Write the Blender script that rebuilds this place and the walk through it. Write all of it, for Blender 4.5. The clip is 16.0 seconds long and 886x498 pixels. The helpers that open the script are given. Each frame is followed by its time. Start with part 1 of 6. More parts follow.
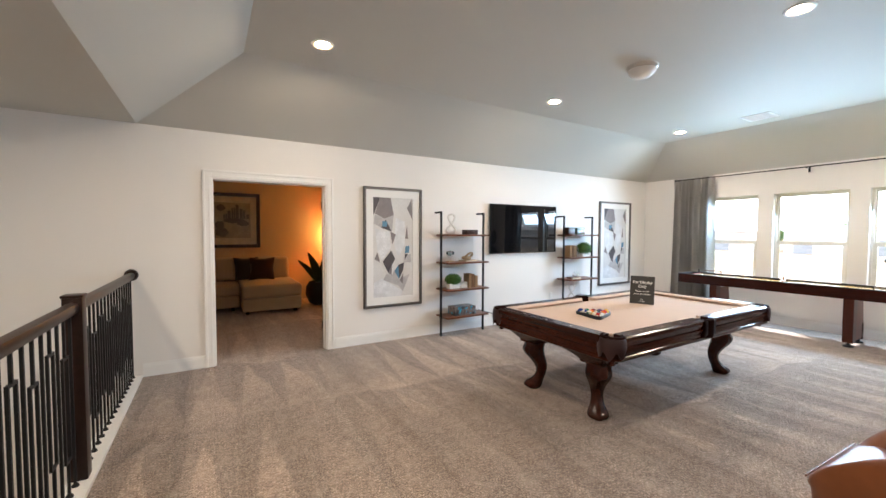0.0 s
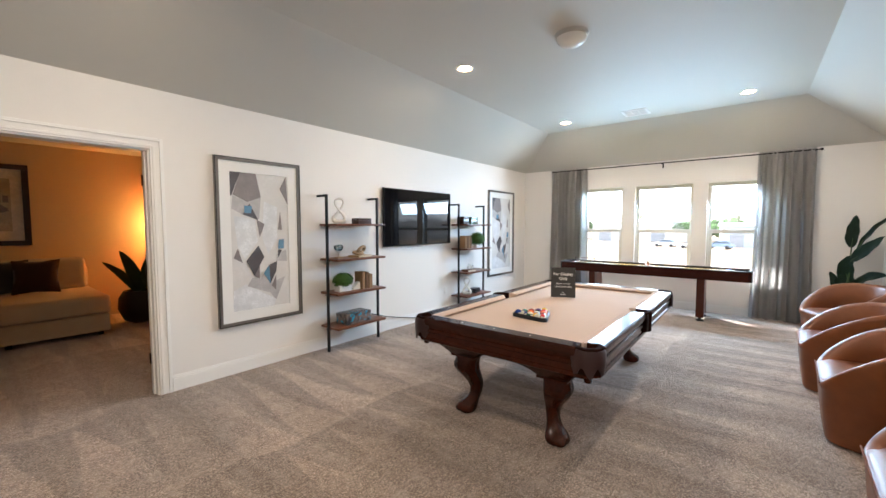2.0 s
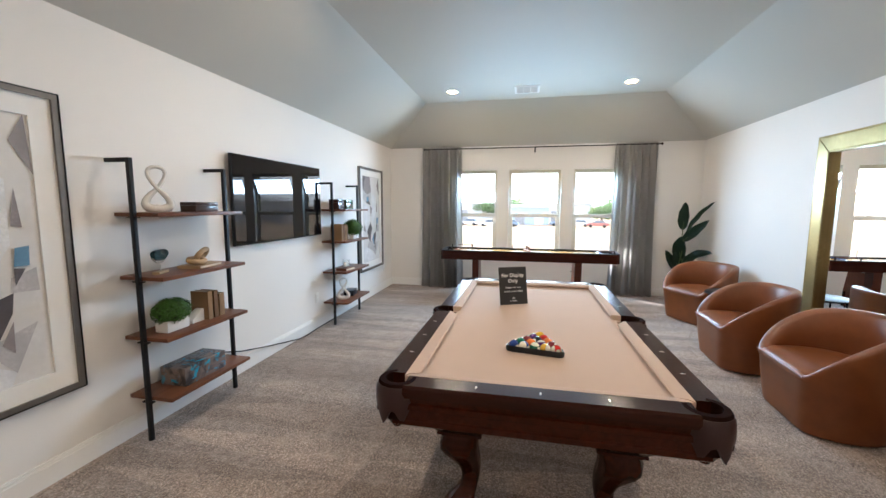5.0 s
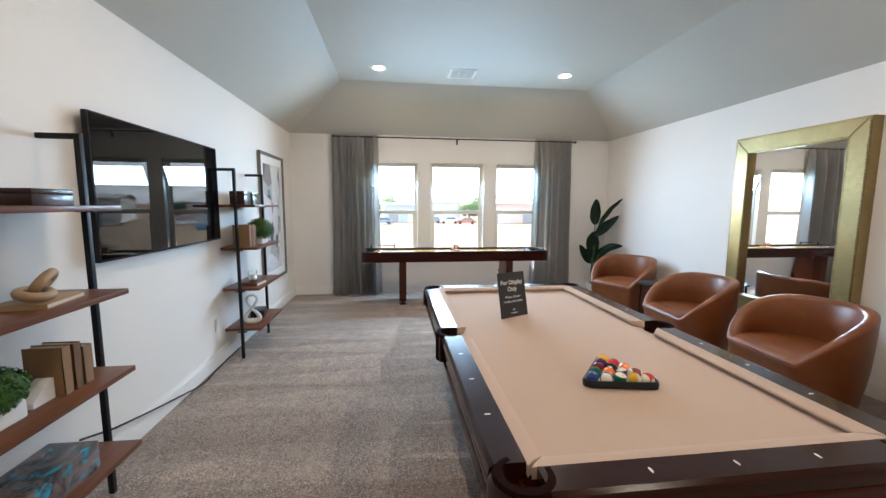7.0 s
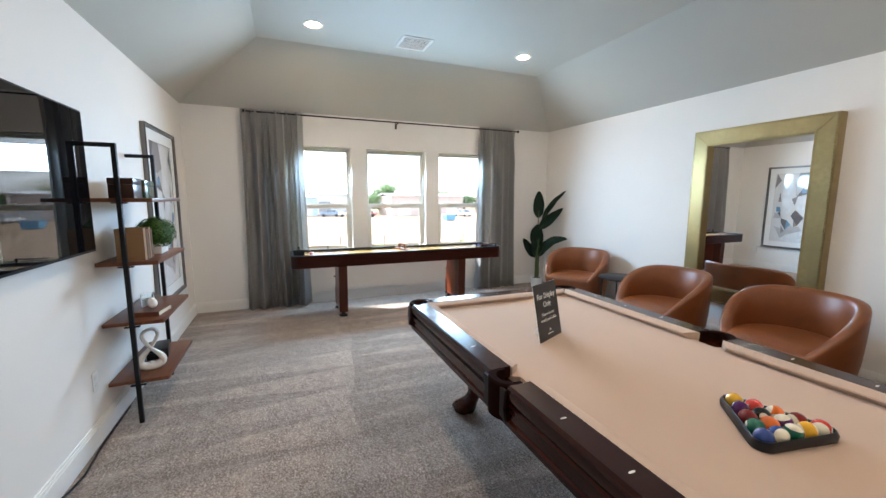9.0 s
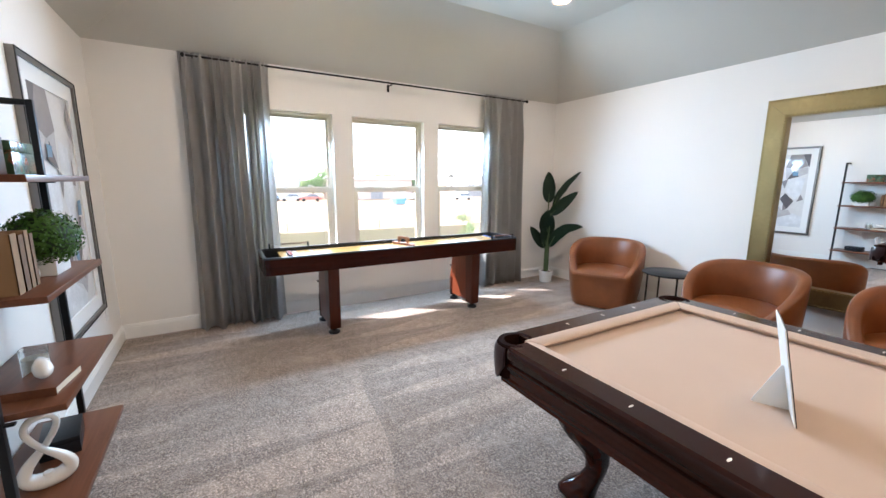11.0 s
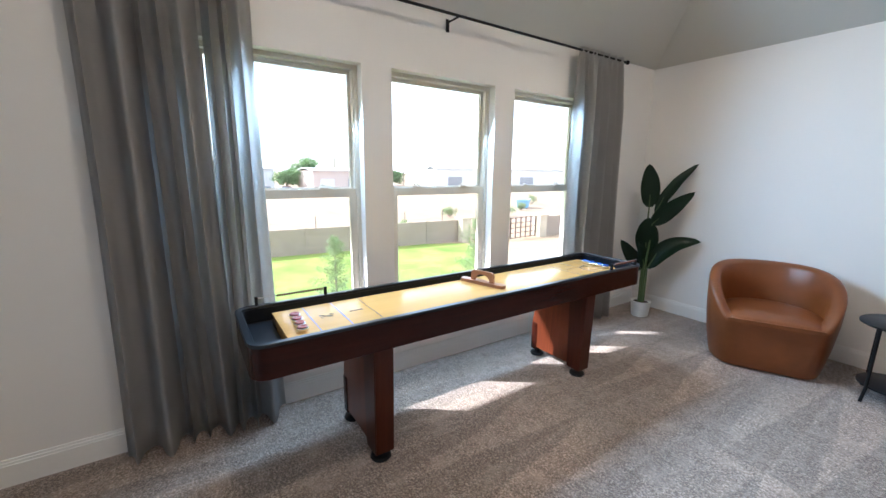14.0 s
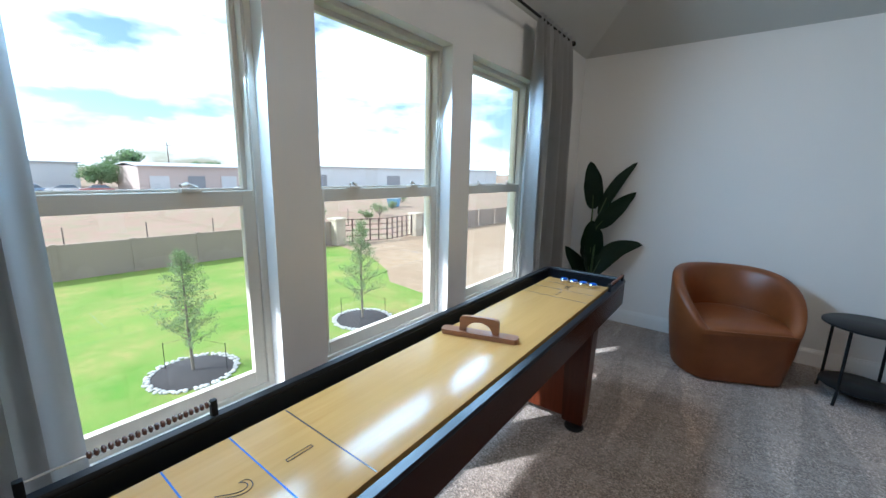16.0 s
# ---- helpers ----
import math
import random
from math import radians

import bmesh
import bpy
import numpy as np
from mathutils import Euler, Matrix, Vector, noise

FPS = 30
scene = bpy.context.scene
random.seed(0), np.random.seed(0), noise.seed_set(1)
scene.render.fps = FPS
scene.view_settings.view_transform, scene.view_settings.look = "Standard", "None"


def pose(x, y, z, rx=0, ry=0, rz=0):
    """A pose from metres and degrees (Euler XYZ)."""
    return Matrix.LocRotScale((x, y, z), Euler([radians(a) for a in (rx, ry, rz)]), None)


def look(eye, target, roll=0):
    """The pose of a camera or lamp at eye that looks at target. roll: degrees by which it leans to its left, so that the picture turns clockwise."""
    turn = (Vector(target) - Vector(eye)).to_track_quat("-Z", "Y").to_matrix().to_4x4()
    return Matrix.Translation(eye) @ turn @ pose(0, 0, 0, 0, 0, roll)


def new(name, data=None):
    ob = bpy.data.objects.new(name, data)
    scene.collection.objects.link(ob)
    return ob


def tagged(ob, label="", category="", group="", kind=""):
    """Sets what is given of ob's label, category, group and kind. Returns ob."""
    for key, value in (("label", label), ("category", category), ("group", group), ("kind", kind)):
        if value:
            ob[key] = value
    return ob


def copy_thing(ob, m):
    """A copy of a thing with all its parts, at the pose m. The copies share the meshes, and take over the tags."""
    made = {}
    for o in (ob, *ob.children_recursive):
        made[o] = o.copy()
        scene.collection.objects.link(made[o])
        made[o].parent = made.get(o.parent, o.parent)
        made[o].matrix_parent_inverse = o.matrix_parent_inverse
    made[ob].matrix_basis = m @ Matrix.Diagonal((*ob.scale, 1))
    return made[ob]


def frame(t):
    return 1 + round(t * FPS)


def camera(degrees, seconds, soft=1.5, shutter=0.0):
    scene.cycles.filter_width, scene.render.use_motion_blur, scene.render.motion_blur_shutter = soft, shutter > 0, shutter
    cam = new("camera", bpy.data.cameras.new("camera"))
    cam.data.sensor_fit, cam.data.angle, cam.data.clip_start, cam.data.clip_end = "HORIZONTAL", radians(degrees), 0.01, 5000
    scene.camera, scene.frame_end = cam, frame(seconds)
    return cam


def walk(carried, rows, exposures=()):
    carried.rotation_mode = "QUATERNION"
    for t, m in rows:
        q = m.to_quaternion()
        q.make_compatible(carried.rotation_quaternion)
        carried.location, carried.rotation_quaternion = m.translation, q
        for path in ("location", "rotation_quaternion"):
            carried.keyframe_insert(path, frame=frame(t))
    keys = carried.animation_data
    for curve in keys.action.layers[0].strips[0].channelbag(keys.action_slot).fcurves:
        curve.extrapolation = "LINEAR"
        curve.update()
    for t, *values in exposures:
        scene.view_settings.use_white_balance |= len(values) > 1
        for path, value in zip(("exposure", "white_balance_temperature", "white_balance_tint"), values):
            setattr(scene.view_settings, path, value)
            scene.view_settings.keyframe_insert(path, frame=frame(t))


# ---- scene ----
cam = camera(97.5, 16.0)
PATH = [
    (0, (0.024, 0.26, 1.484), (1.048, 1.977, 1.401), 0.2),
    (0.5, (0.127, 0.477, 1.46), (1.269, 2.116, 1.368), 0.2),
    (1, (0.126, 0.75, 1.476), (1.413, 2.277, 1.361), 0.1),
    (1.5, (0.14, 1.045, 1.508), (1.589, 2.417, 1.374), 0.1),
    (2, (0.237, 1.292, 1.448), (1.798, 2.536, 1.325), -0.0),
    (2.5, (0.31, 1.544, 1.471), (1.969, 2.652, 1.333), 0.0),
    (3, (0.342, 1.794, 1.498), (2.093, 2.749, 1.341), 0.1),
    (3.5, (0.442, 2.055, 1.498), (2.277, 2.831, 1.325), 0.2),
    (4, (0.592, 2.287, 1.514), (2.478, 2.922, 1.317), 0.3),
    (6.5, (1.391, 3.366, 1.486), (3.377, 3.325, 1.261), 0.1),
    (7, (1.553, 3.588, 1.476), (3.525, 3.341, 1.247), 0.3),
    (8, (1.942, 3.864, 1.479), (3.86, 3.352, 1.232), 0.1),
    (8.7, (2.245, 4.031, 1.479), (4.108, 3.35, 1.221), 0.2),
    (11, (3.622, 4.35, 1.45), (5.327, 3.365, 1.103), 0.3),
    (11.5, (3.995, 4.342, 1.458), (5.696, 3.355, 1.094), 0.4),
    (12, (4.305, 4.332, 1.467), (6.009, 3.354, 1.093), 0.4),
    (12.5, (4.652, 4.328, 1.485), (6.353, 3.347, 1.108), 0.5),
    (13, (4.933, 4.293, 1.47), (6.626, 3.298, 1.092), 0.4),
    (13.5, (5.267, 4.233, 1.473), (6.936, 3.197, 1.094), 0.5),
    (14, (5.539, 4.205, 1.477), (7.176, 3.123, 1.091), 0.5),
    (14.5, (5.845, 4.171, 1.489), (7.414, 2.993, 1.1), 0.7),
    (15, (6.141, 4.095, 1.478), (7.617, 2.802, 1.09), 0.8),
    (15.5, (6.378, 4.027, 1.463), (7.748, 2.622, 1.078), 0.9),
    (16, (6.627, 3.978, 1.445), (7.808, 2.41, 1.062), 1.2),
]
walk(cam, [(t, look(eye, target, roll)) for t, eye, target, roll in PATH],
     [(0, 2.22, 5900, 10), (3, 2.05, 5850, 10), (8.5, 1.68, 5750, 9), (11, 1.95, 5850, 13), (12.5, 1.8, 5850, 15), (13.5, 1.6, 5650, 12), (14.5, 1.3, 5400, 9), (15.2, 1.0, 5200, 8), (16, 0.6, 5250, 6)])

# ---- daylight ----
SUN_DIR = Vector((0.58, 0.81, 0.725)).normalized()
world = bpy.data.worlds.new("sky")
scene.world = world
world.use_nodes = True
wn = world.node_tree
bg = wn.nodes["Background"]
sky = wn.nodes.new("ShaderNodeTexSky")
sky.sky_type = "NISHITA"
sky.sun_disc = False
sky.sun_elevation = math.asin(SUN_DIR.z)
sky.sun_rotation = math.atan2(SUN_DIR.x, SUN_DIR.y)
sky.altitude = 200
sky.air_density, sky.dust_density, sky.ozone_density = 1.0, 1.5, 1.0
# thin white cloud drifting over the blue
tc = wn.nodes.new("ShaderNodeTexCoord")
mp = wn.nodes.new("ShaderNodeMapping")
mp.inputs["Scale"].default_value = (1.6, 1.6, 5.0)
cn = wn.nodes.new("ShaderNodeTexNoise")
cn.inputs["Scale"].default_value, cn.inputs["Detail"].default_value, cn.inputs["Roughness"].default_value = 2.2, 6.0, 0.55
cr = wn.nodes.new("ShaderNodeValToRGB")
cr.color_ramp.elements[0].position, cr.color_ramp.elements[1].position = 0.40, 0.62
cmix = wn.nodes.new("ShaderNodeMix")
cmix.data_type = "RGBA"
cmix.inputs[7].default_value = (13.0, 13.2, 13.5, 1)
wn.links.new(tc.outputs["Generated"], mp.inputs["Vector"])
wn.links.new(mp.outputs[0], cn.inputs["Vector"])
wn.links.new(cn.outputs["Fac"], cr.inputs[0])
wn.links.new(cr.outputs[0], cmix.inputs[0])
wn.links.new(sky.outputs[0], cmix.inputs[6])
wn.links.new(cmix.outputs[2], bg.inputs["Color"])
bg.inputs["Strength"].default_value = 0.15

sun_data = bpy.data.lights.new("sun", "SUN")
sun_data.energy, sun_data.angle, sun_data.color = 5.0, radians(0.5), (1.0, 0.95, 0.87)
sun = new("sun", sun_data)
sun.matrix_world = look(SUN_DIR * 30, (0, 0, 0))

# the sky's light in the three window openings
for wy, ww in ((3.53, 0.58), (2.55, 0.80), (1.57, 0.58)):
    sk = bpy.data.lights.new("window_sky", "AREA")
    sk.shape, sk.size, sk.size_y, sk.energy, sk.color = "RECTANGLE", ww, 0.30, 20.0 * ww, (0.55, 0.79, 1.0)
    sk.spread = radians(165)
    new("window_sky", sk).matrix_world = look((8.03, wy, 1.88), (4.0, wy, 0.1))

# ---- materials ----
def mat_base(name):
    m = bpy.data.materials.new(name)
    m.use_nodes = True
    return m, m.node_tree, m.node_tree.nodes["Principled BSDF"]


def node(nt, kind, **inputs):
    n = nt.nodes.new(kind)
    for k, v in inputs.items():
        n.inputs[k.replace("_", " ")].default_value = v
    return n


def mixed(nt, fac, a, b, blend="MIX"):
    n = nt.nodes.new("ShaderNodeMix")
    n.data_type, n.blend_type = "RGBA", blend
    for i, v in ((0, fac), (6, a), (7, b)):
        if isinstance(v, bpy.types.NodeSocket):
            nt.links.new(v, n.inputs[i])
        else:
            n.inputs[i].default_value = v if i == 0 else (*v, 1)
    return n.outputs[2]


def ramp(nt, fac, lo, hi):
    n = nt.nodes.new("ShaderNodeMapRange")
    n.inputs["From Min"].default_value, n.inputs["From Max"].default_value = lo, hi
    nt.links.new(fac, n.inputs["Value"])
    return n.outputs["Result"]


def coords(nt, scale=(1, 1, 1), kind="Object"):
    c = nt.nodes.new("ShaderNodeTexCoord")
    m = nt.nodes.new("ShaderNodeMapping")
    m.inputs["Scale"].default_value = scale
    nt.links.new(c.outputs[kind], m.inputs["Vector"])
    return m.outputs[0]


def noise_tex(nt, vec, scale, detail=3.0, rough=0.5, distortion=0.0):
    n = node(nt, "ShaderNodeTexNoise", Scale=scale, Detail=detail, Roughness=rough, Distortion=distortion)
    nt.links.new(vec, n.inputs["Vector"])
    return n.outputs["Fac"]


def bumped(nt, bsdf, height, strength, distance):
    b = node(nt, "ShaderNodeBump", Strength=strength, Distance=distance)
    nt.links.new(height, b.inputs["Height"])
    nt.links.new(b.outputs[0], bsdf.inputs["Normal"])


def plain(name, color, rough=0.5, metal=0.0, vary=0.12, grain=40.0, bump=0.0, blotch=3.0, coat=0.0, spec=0.5):
    """A surface with colour variation at two scales, and fine relief."""
    m, nt, b = mat_base(name)
    v = coords(nt)
    fine = noise_tex(nt, v, grain, 4.0)
    big = noise_tex(nt, v, blotch, 3.0)
    c = mixed(nt, ramp(nt, big, 0.3, 0.7), [k * (1 - vary) for k in color], [min(1, k * (1 + vary)) for k in color])
    c = mixed(nt, ramp(nt, fine, 0.25, 0.75), [k * (1 - vary * 0.6) for k in color], c)
    nt.links.new(c, b.inputs["Base Color"])
    b.inputs["Roughness"].default_value = rough
    if rough > 0.06:
        r = node(nt, "ShaderNodeMapRange", To_Min=max(0.02, rough - 0.06), To_Max=min(1, rough + 0.08))
        nt.links.new(big, r.inputs["Value"])
        nt.links.new(r.outputs[0], b.inputs["Roughness"])
    b.inputs["Metallic"].default_value = metal
    b.inputs["Coat Weight"].default_value = coat
    b.inputs["Coat Roughness"].default_value = 0.06
    b.inputs["Specular IOR Level"].default_value = spec
    if bump:
        bumped(nt, b, fine, bump, 0.002)
    return m


def wall_paint(name, color, texture=0.25):
    """Rolled paint over lightly textured plasterboard."""
    m, nt, b = mat_base(name)
    v = coords(nt)
    orange_peel = noise_tex(nt, v, 95.0, 3.0, 0.6)
    patch = noise_tex(nt, v, 1.1, 3.0)
    c = mixed(nt, patch, [k * 0.965 for k in color], color)
    nt.links.new(c, b.inputs["Base Color"])
    b.inputs["Roughness"].default_value = 0.62
    b.inputs["Specular IOR Level"].default_value = 0.35
    bumped(nt, b, orange_peel, texture, 0.0012)
    return m


def carpet_material():
    """Cut-pile carpet in taupe, with nap brushed light and dark by the vacuum cleaner."""
    m, nt, b = mat_base("carpet")
    v = coords(nt)
    tuft = noise_tex(nt, v, 95.0, 3.0, 0.7)
    speck = noise_tex(nt, v, 48.0, 3.0, 0.65)
    clump = noise_tex(nt, v, 7.0, 4.0, 0.6)
    stripes = nt.nodes.new("ShaderNodeTexWave")
    stripes.wave_profile = "TRI"
    stripes.bands_direction = "X"
    for k, val in (("Scale", 0.48), ("Distortion", 2.2), ("Detail", 2.0), ("Detail Scale", 0.55), ("Detail Roughness", 0.4)):
        stripes.inputs[k].default_value = val
    nt.links.new(coords(nt, (1.0, 0.3, 1.0)), stripes.inputs["Vector"])
    nap = ramp(nt, stripes.outputs["Fac"], 0.40, 0.60)
    base = mixed(nt, ramp(nt, tuft, 0.40, 0.60), (0.164, 0.125, 0.105), (0.66, 0.542, 0.463))
    base = mixed(nt, ramp(nt, speck, 0.34, 0.56), (0.228, 0.177, 0.150), base)
    base = mixed(nt, ramp(nt, clump, 0.46, 0.86), base, (0.485, 0.398, 0.342))
    mid = noise_tex(nt, v, 20.0, 5.0, 0.7)
    base = mixed(nt, ramp(nt, mid, 0.36, 0.64), mixed(nt, 1.0, base, (0.72, 0.70, 0.68), "MULTIPLY"), base)
    lit = mixed(nt, nap, (0.91, 0.90, 0.895), (1.0, 1.0, 1.0))
    c = mixed(nt, 1.0, base, lit, "MULTIPLY")

    # strokes of the vacuum cleaner: bands along y, a bright ridge between them, wedges where a stroke turned
    def calc(op, a, b2=0.0, clamp=False):
        k = nt.nodes.new("ShaderNodeMath")
        k.operation, k.use_clamp = op, clamp
        for i, q in enumerate((a, b2)):
            if isinstance(q, bpy.types.NodeSocket):
                nt.links.new(q, k.inputs[i])
            else:
                k.inputs[i].default_value = q
        return k.outputs[0]

    sep = nt.nodes.new("ShaderNodeSeparateXYZ")
    nt.links.new(v, sep.inputs[0])
    sway = noise_tex(nt, v, 0.55, 2.0)
    ragged = noise_tex(nt, v, 30.0, 3.0, 0.7)
    xx = calc("ADD", calc("ADD", sep.outputs["X"], calc("MULTIPLY", sway, 0.35)), calc("MULTIPLY", ragged, 0.05))
    stroke = calc("MULTIPLY", xx, 2.7)
    s = calc("ABSOLUTE", calc("SUBTRACT", calc("MULTIPLY", calc("FRACT", stroke), 2.0), 1.0))
    alternate = calc("GREATER_THAN", calc("FRACT", calc("MULTIPLY", stroke, 0.5)), 0.5)
    reach = calc("FRACT", calc("ADD", calc("MULTIPLY", sep.outputs["Y"], 0.62), calc("ADD", calc("MULTIPLY", sway, 1.0), 0.25)))
    wedge = ramp(nt, calc("SUBTRACT", calc("SUBTRACT", 1.0, reach), s), -0.03, 0.05)
    ridge = ramp(nt, s, 0.90, 1.0)
    patchy = ramp(nt, noise_tex(nt, v, 0.6, 2.0), 0.38, 0.55)
    c = mixed(nt, calc("MULTIPLY", calc("MULTIPLY", wedge, patchy), 0.9, True), c, mixed(nt, 1.0, c, (1.45, 1.43, 1.41), "MULTIPLY"))
    c = mixed(nt, calc("MULTIPLY", alternate, 0.8), c, mixed(nt, 1.0, c, (0.83, 0.815, 0.80), "MULTIPLY"))
    c = mixed(nt, calc("MULTIPLY", calc("MULTIPLY", ridge, patchy), 0.6, True), c, mixed(nt, 1.0, c, (1.22, 1.21, 1.20), "MULTIPLY"))
    nt.links.new(c, b.inputs["Base Color"])
    b.inputs["Roughness"].default_value = 0.95
    b.inputs["Specular IOR Level"].default_value = 0.1
    b.inputs["Sheen Weight"].default_value = 0.25
    b.inputs["Sheen Roughness"].default_value = 0.5
    add = nt.nodes.new("ShaderNodeMath")
    add.operation = "ADD"
    nt.links.new(tuft, add.inputs[0])
    nt.links.new(speck, add.inputs[1])
    bumped(nt, b, add.outputs[0], 0.9, 0.012)
    return m


def wood(name, dark, light, rough=0.3, coat=0.0, axis=0, fine=1.0):
    m, nt, b = mat_base(name)
    s = [14.0 * fine, 14.0 * fine, 14.0 * fine]
    s[axis] = 0.9 * fine
    v = coords(nt, tuple(s))
    g = noise_tex(nt, v, 2.2, 6.0, 0.62, 0.8)
    big = noise_tex(nt, coords(nt), 2.0, 2.0)
    c = mixed(nt, ramp(nt, g, 0.3, 0.72), dark, light)
    c = mixed(nt, big, c, [k * 0.8 for k in light])
    nt.links.new(c, b.inputs["Base Color"])
    b.inputs["Roughness"].default_value = rough
    b.inputs["Coat Weight"].default_value = coat
    b.inputs["Coat Roughness"].default_value = 0.08
    b.inputs["Specular IOR Level"].default_value = 0.2
    bumped(nt, b, g, 0.12, 0.001)
    return m


def leather_material():
    m, nt, b = mat_base("tan_leather")
    v = coords(nt)
    cells = nt.nodes.new("ShaderNodeTexVoronoi")
    cells.inputs["Scale"].default_value = 260.0
    nt.links.new(v, cells.inputs["Vector"])
    wear = noise_tex(nt, v, 3.5, 4.0, 0.6)
    c = mixed(nt, ramp(nt, wear, 0.3, 0.75), (0.140, 0.039, 0.009), (0.225, 0.069, 0.017))
    nt.links.new(c, b.inputs["Base Color"])
    r = node(nt, "ShaderNodeMapRange", To_Min=0.32, To_Max=0.44)
    nt.links.new(wear, r.inputs["Value"])
    nt.links.new(r.outputs[0], b.inputs["Roughness"])
    bumped(nt, b, cells.outputs["Distance"], 0.12, 0.001)
    return m


def cloth(name, color, rough=0.9, weave=900.0, vary=0.1):
    m, nt, b = mat_base(name)
    v = coords(nt)
    w = noise_tex(nt, v, weave, 2.0)
    big = noise_tex(nt, v, 4.0, 3.0)
    c = mixed(nt, big, [k * (1 - vary) for k in color], [k * (1 + vary) for k in color])
    nt.links.new(c, b.inputs["Base Color"])
    b.inputs["Roughness"].default_value = rough
    b.inputs["Specular IOR Level"].default_value = 0.15
    b.inputs["Sheen Weight"].default_value = 0.15
    bumped(nt, b, w, 0.2, 0.0008)
    return m


def curtain_cloth(name, color):
    """Linen that lets some light through."""
    m = cloth(name, color, 0.85, 700.0, 0.14)
    nt = m.node_tree
    b = nt.nodes["Principled BSDF"]
    tr = nt.nodes.new("ShaderNodeBsdfTranslucent")
    tr.inputs["Color"].default_value = (0.42, 0.41, 0.40, 1)
    mx = nt.nodes.new("ShaderNodeMixShader")
    mx.inputs[0].default_value = 0.30
    nt.links.new(b.outputs[0], mx.inputs[1])
    nt.links.new(tr.outputs[0], mx.inputs[2])
    nt.links.new(mx.outputs[0], nt.nodes["Material Output"].inputs["Surface"])
    return m


def glass_material(name="window_glass"):
    m, nt, b = mat_base(name)
    b.inputs["Base Color"].default_value = (0.98, 1.0, 0.99, 1)
    b.inputs["Transmission Weight"].default_value = 1.0
    b.inputs["Roughness"].default_value = 0.0
    b.inputs["IOR"].default_value = 1.45
    return m


def glow(name, color, strength):
    m, nt, b = mat_base(name)
    b.inputs["Base Color"].default_value = (*color, 1)
    b.inputs["Emission Color"].default_value = (*color, 1)
    b.inputs["Emission Strength"].default_value = strength
    return m


M = {
    "wall": wall_paint("wall_paint", (0.80, 0.775, 0.745)),
    # ceiling white lowered to grey: its dimmer light is put into the paint
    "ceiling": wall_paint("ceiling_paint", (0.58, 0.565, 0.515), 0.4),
    "trim": plain("trim_paint", (0.82, 0.81, 0.79), 0.35, vary=0.03),
    "carpet": carpet_material(),
    "vinyl": plain("almond_vinyl", (0.67, 0.62, 0.53), 0.4, vary=0.04),
    "glass": glass_material(),
    "mahogany": wood("mahogany", (0.008, 0.0016, 0.0009), (0.050, 0.0100, 0.0038), 0.16, 0.12),
    "mahogany_dark": wood("dark_mahogany", (0.010, 0.0026, 0.0018), (0.036, 0.0095, 0.0052), 0.19, 0.12),
    "shuffle_wood": wood("red_brown_wood", (0.010, 0.0022, 0.0014), (0.042, 0.0085, 0.0042), 0.26, 0.03, axis=1),
    "felt": cloth("tan_felt", (0.50, 0.37, 0.285), 0.95, 1200.0, 0.04),
    "black_leather": plain("black_leather", (0.013, 0.008, 0.007), 0.5, bump=0.3, grain=200, spec=0.25),
    "black_pad": plain("black_vinyl", (0.007, 0.008, 0.011), 0.3, bump=0.1, grain=250, spec=0.4),
    "black_metal": plain("black_metal", (0.010, 0.010, 0.011), 0.42, vary=0.2, spec=0.22),
    # shuffle_wood lightened: sun on the pedestal panels is put into the colour
    "panel_veneer": wood("red_veneer", (0.055, 0.012, 0.005), (0.15, 0.035, 0.013), 0.3, 0.12, axis=2),
    "maple": wood("maple", (0.47, 0.235, 0.065), (0.60, 0.33, 0.105), 0.2, 0.08, axis=1),
    "walnut": wood("walnut", (0.062, 0.024, 0.014), (0.18, 0.072, 0.038), 0.38, 0.08),
    "leather": leather_material(),
    "curtain": curtain_cloth("grey_linen", (0.54, 0.525, 0.508)),
    "brass": plain("hammered_brass", (0.38, 0.295, 0.14), 0.34, 1.0, vary=0.22, grain=28, bump=0.25),
    "mirror": plain("mirror_silver", (0.92, 0.93, 0.93), 0.0, 1.0, vary=0.0),
    "screen": plain("tv_screen", (0.004, 0.004, 0.005), 0.008, vary=0.0, spec=0.24),
    "white_pot": plain("white_ceramic", (0.78, 0.77, 0.75), 0.35, vary=0.05),
    "leaf": plain("dark_leaf", (0.010, 0.032, 0.014), 0.40, vary=0.35, grain=60, spec=0.3),
    "stem": plain("green_stem", (0.07, 0.11, 0.04), 0.55, vary=0.25),
    "soil": plain("soil", (0.05, 0.035, 0.025), 0.95, vary=0.4, grain=120, bump=0.6),
    "nickel": plain("brushed_nickel", (0.55, 0.52, 0.47), 0.3, 1.0),
    "opal": plain("opal_glass", (0.84, 0.82, 0.78), 0.18, vary=0.02),
    # emission on the ring stands in for lamp light caught by the reflector
    "lamp_rim": glow("lamp_reflector", (1.0, 0.52, 0.20), 0.45),
    "lamp": glow("lamp_glow", (1.0, 0.79, 0.56), 185.0),
}


# ---- mesh helpers ----
def link(name, bm, material, parent=None, label=""):
    me = bpy.data.meshes.new(name)
    bm.normal_update()
    bm.to_mesh(me)
    bm.free()
    if material:
        for mt in material if isinstance(material, (list, tuple)) else [material]:
            me.materials.append(M[mt] if isinstance(mt, str) else mt)
    ob = new(name, me)
    if parent is not None:
        ob.parent = parent
    if label:
        ob["label"] = label
    return ob


def part(name, bm, material, parent, label=""):
    return link(name, bm, material, parent, label)


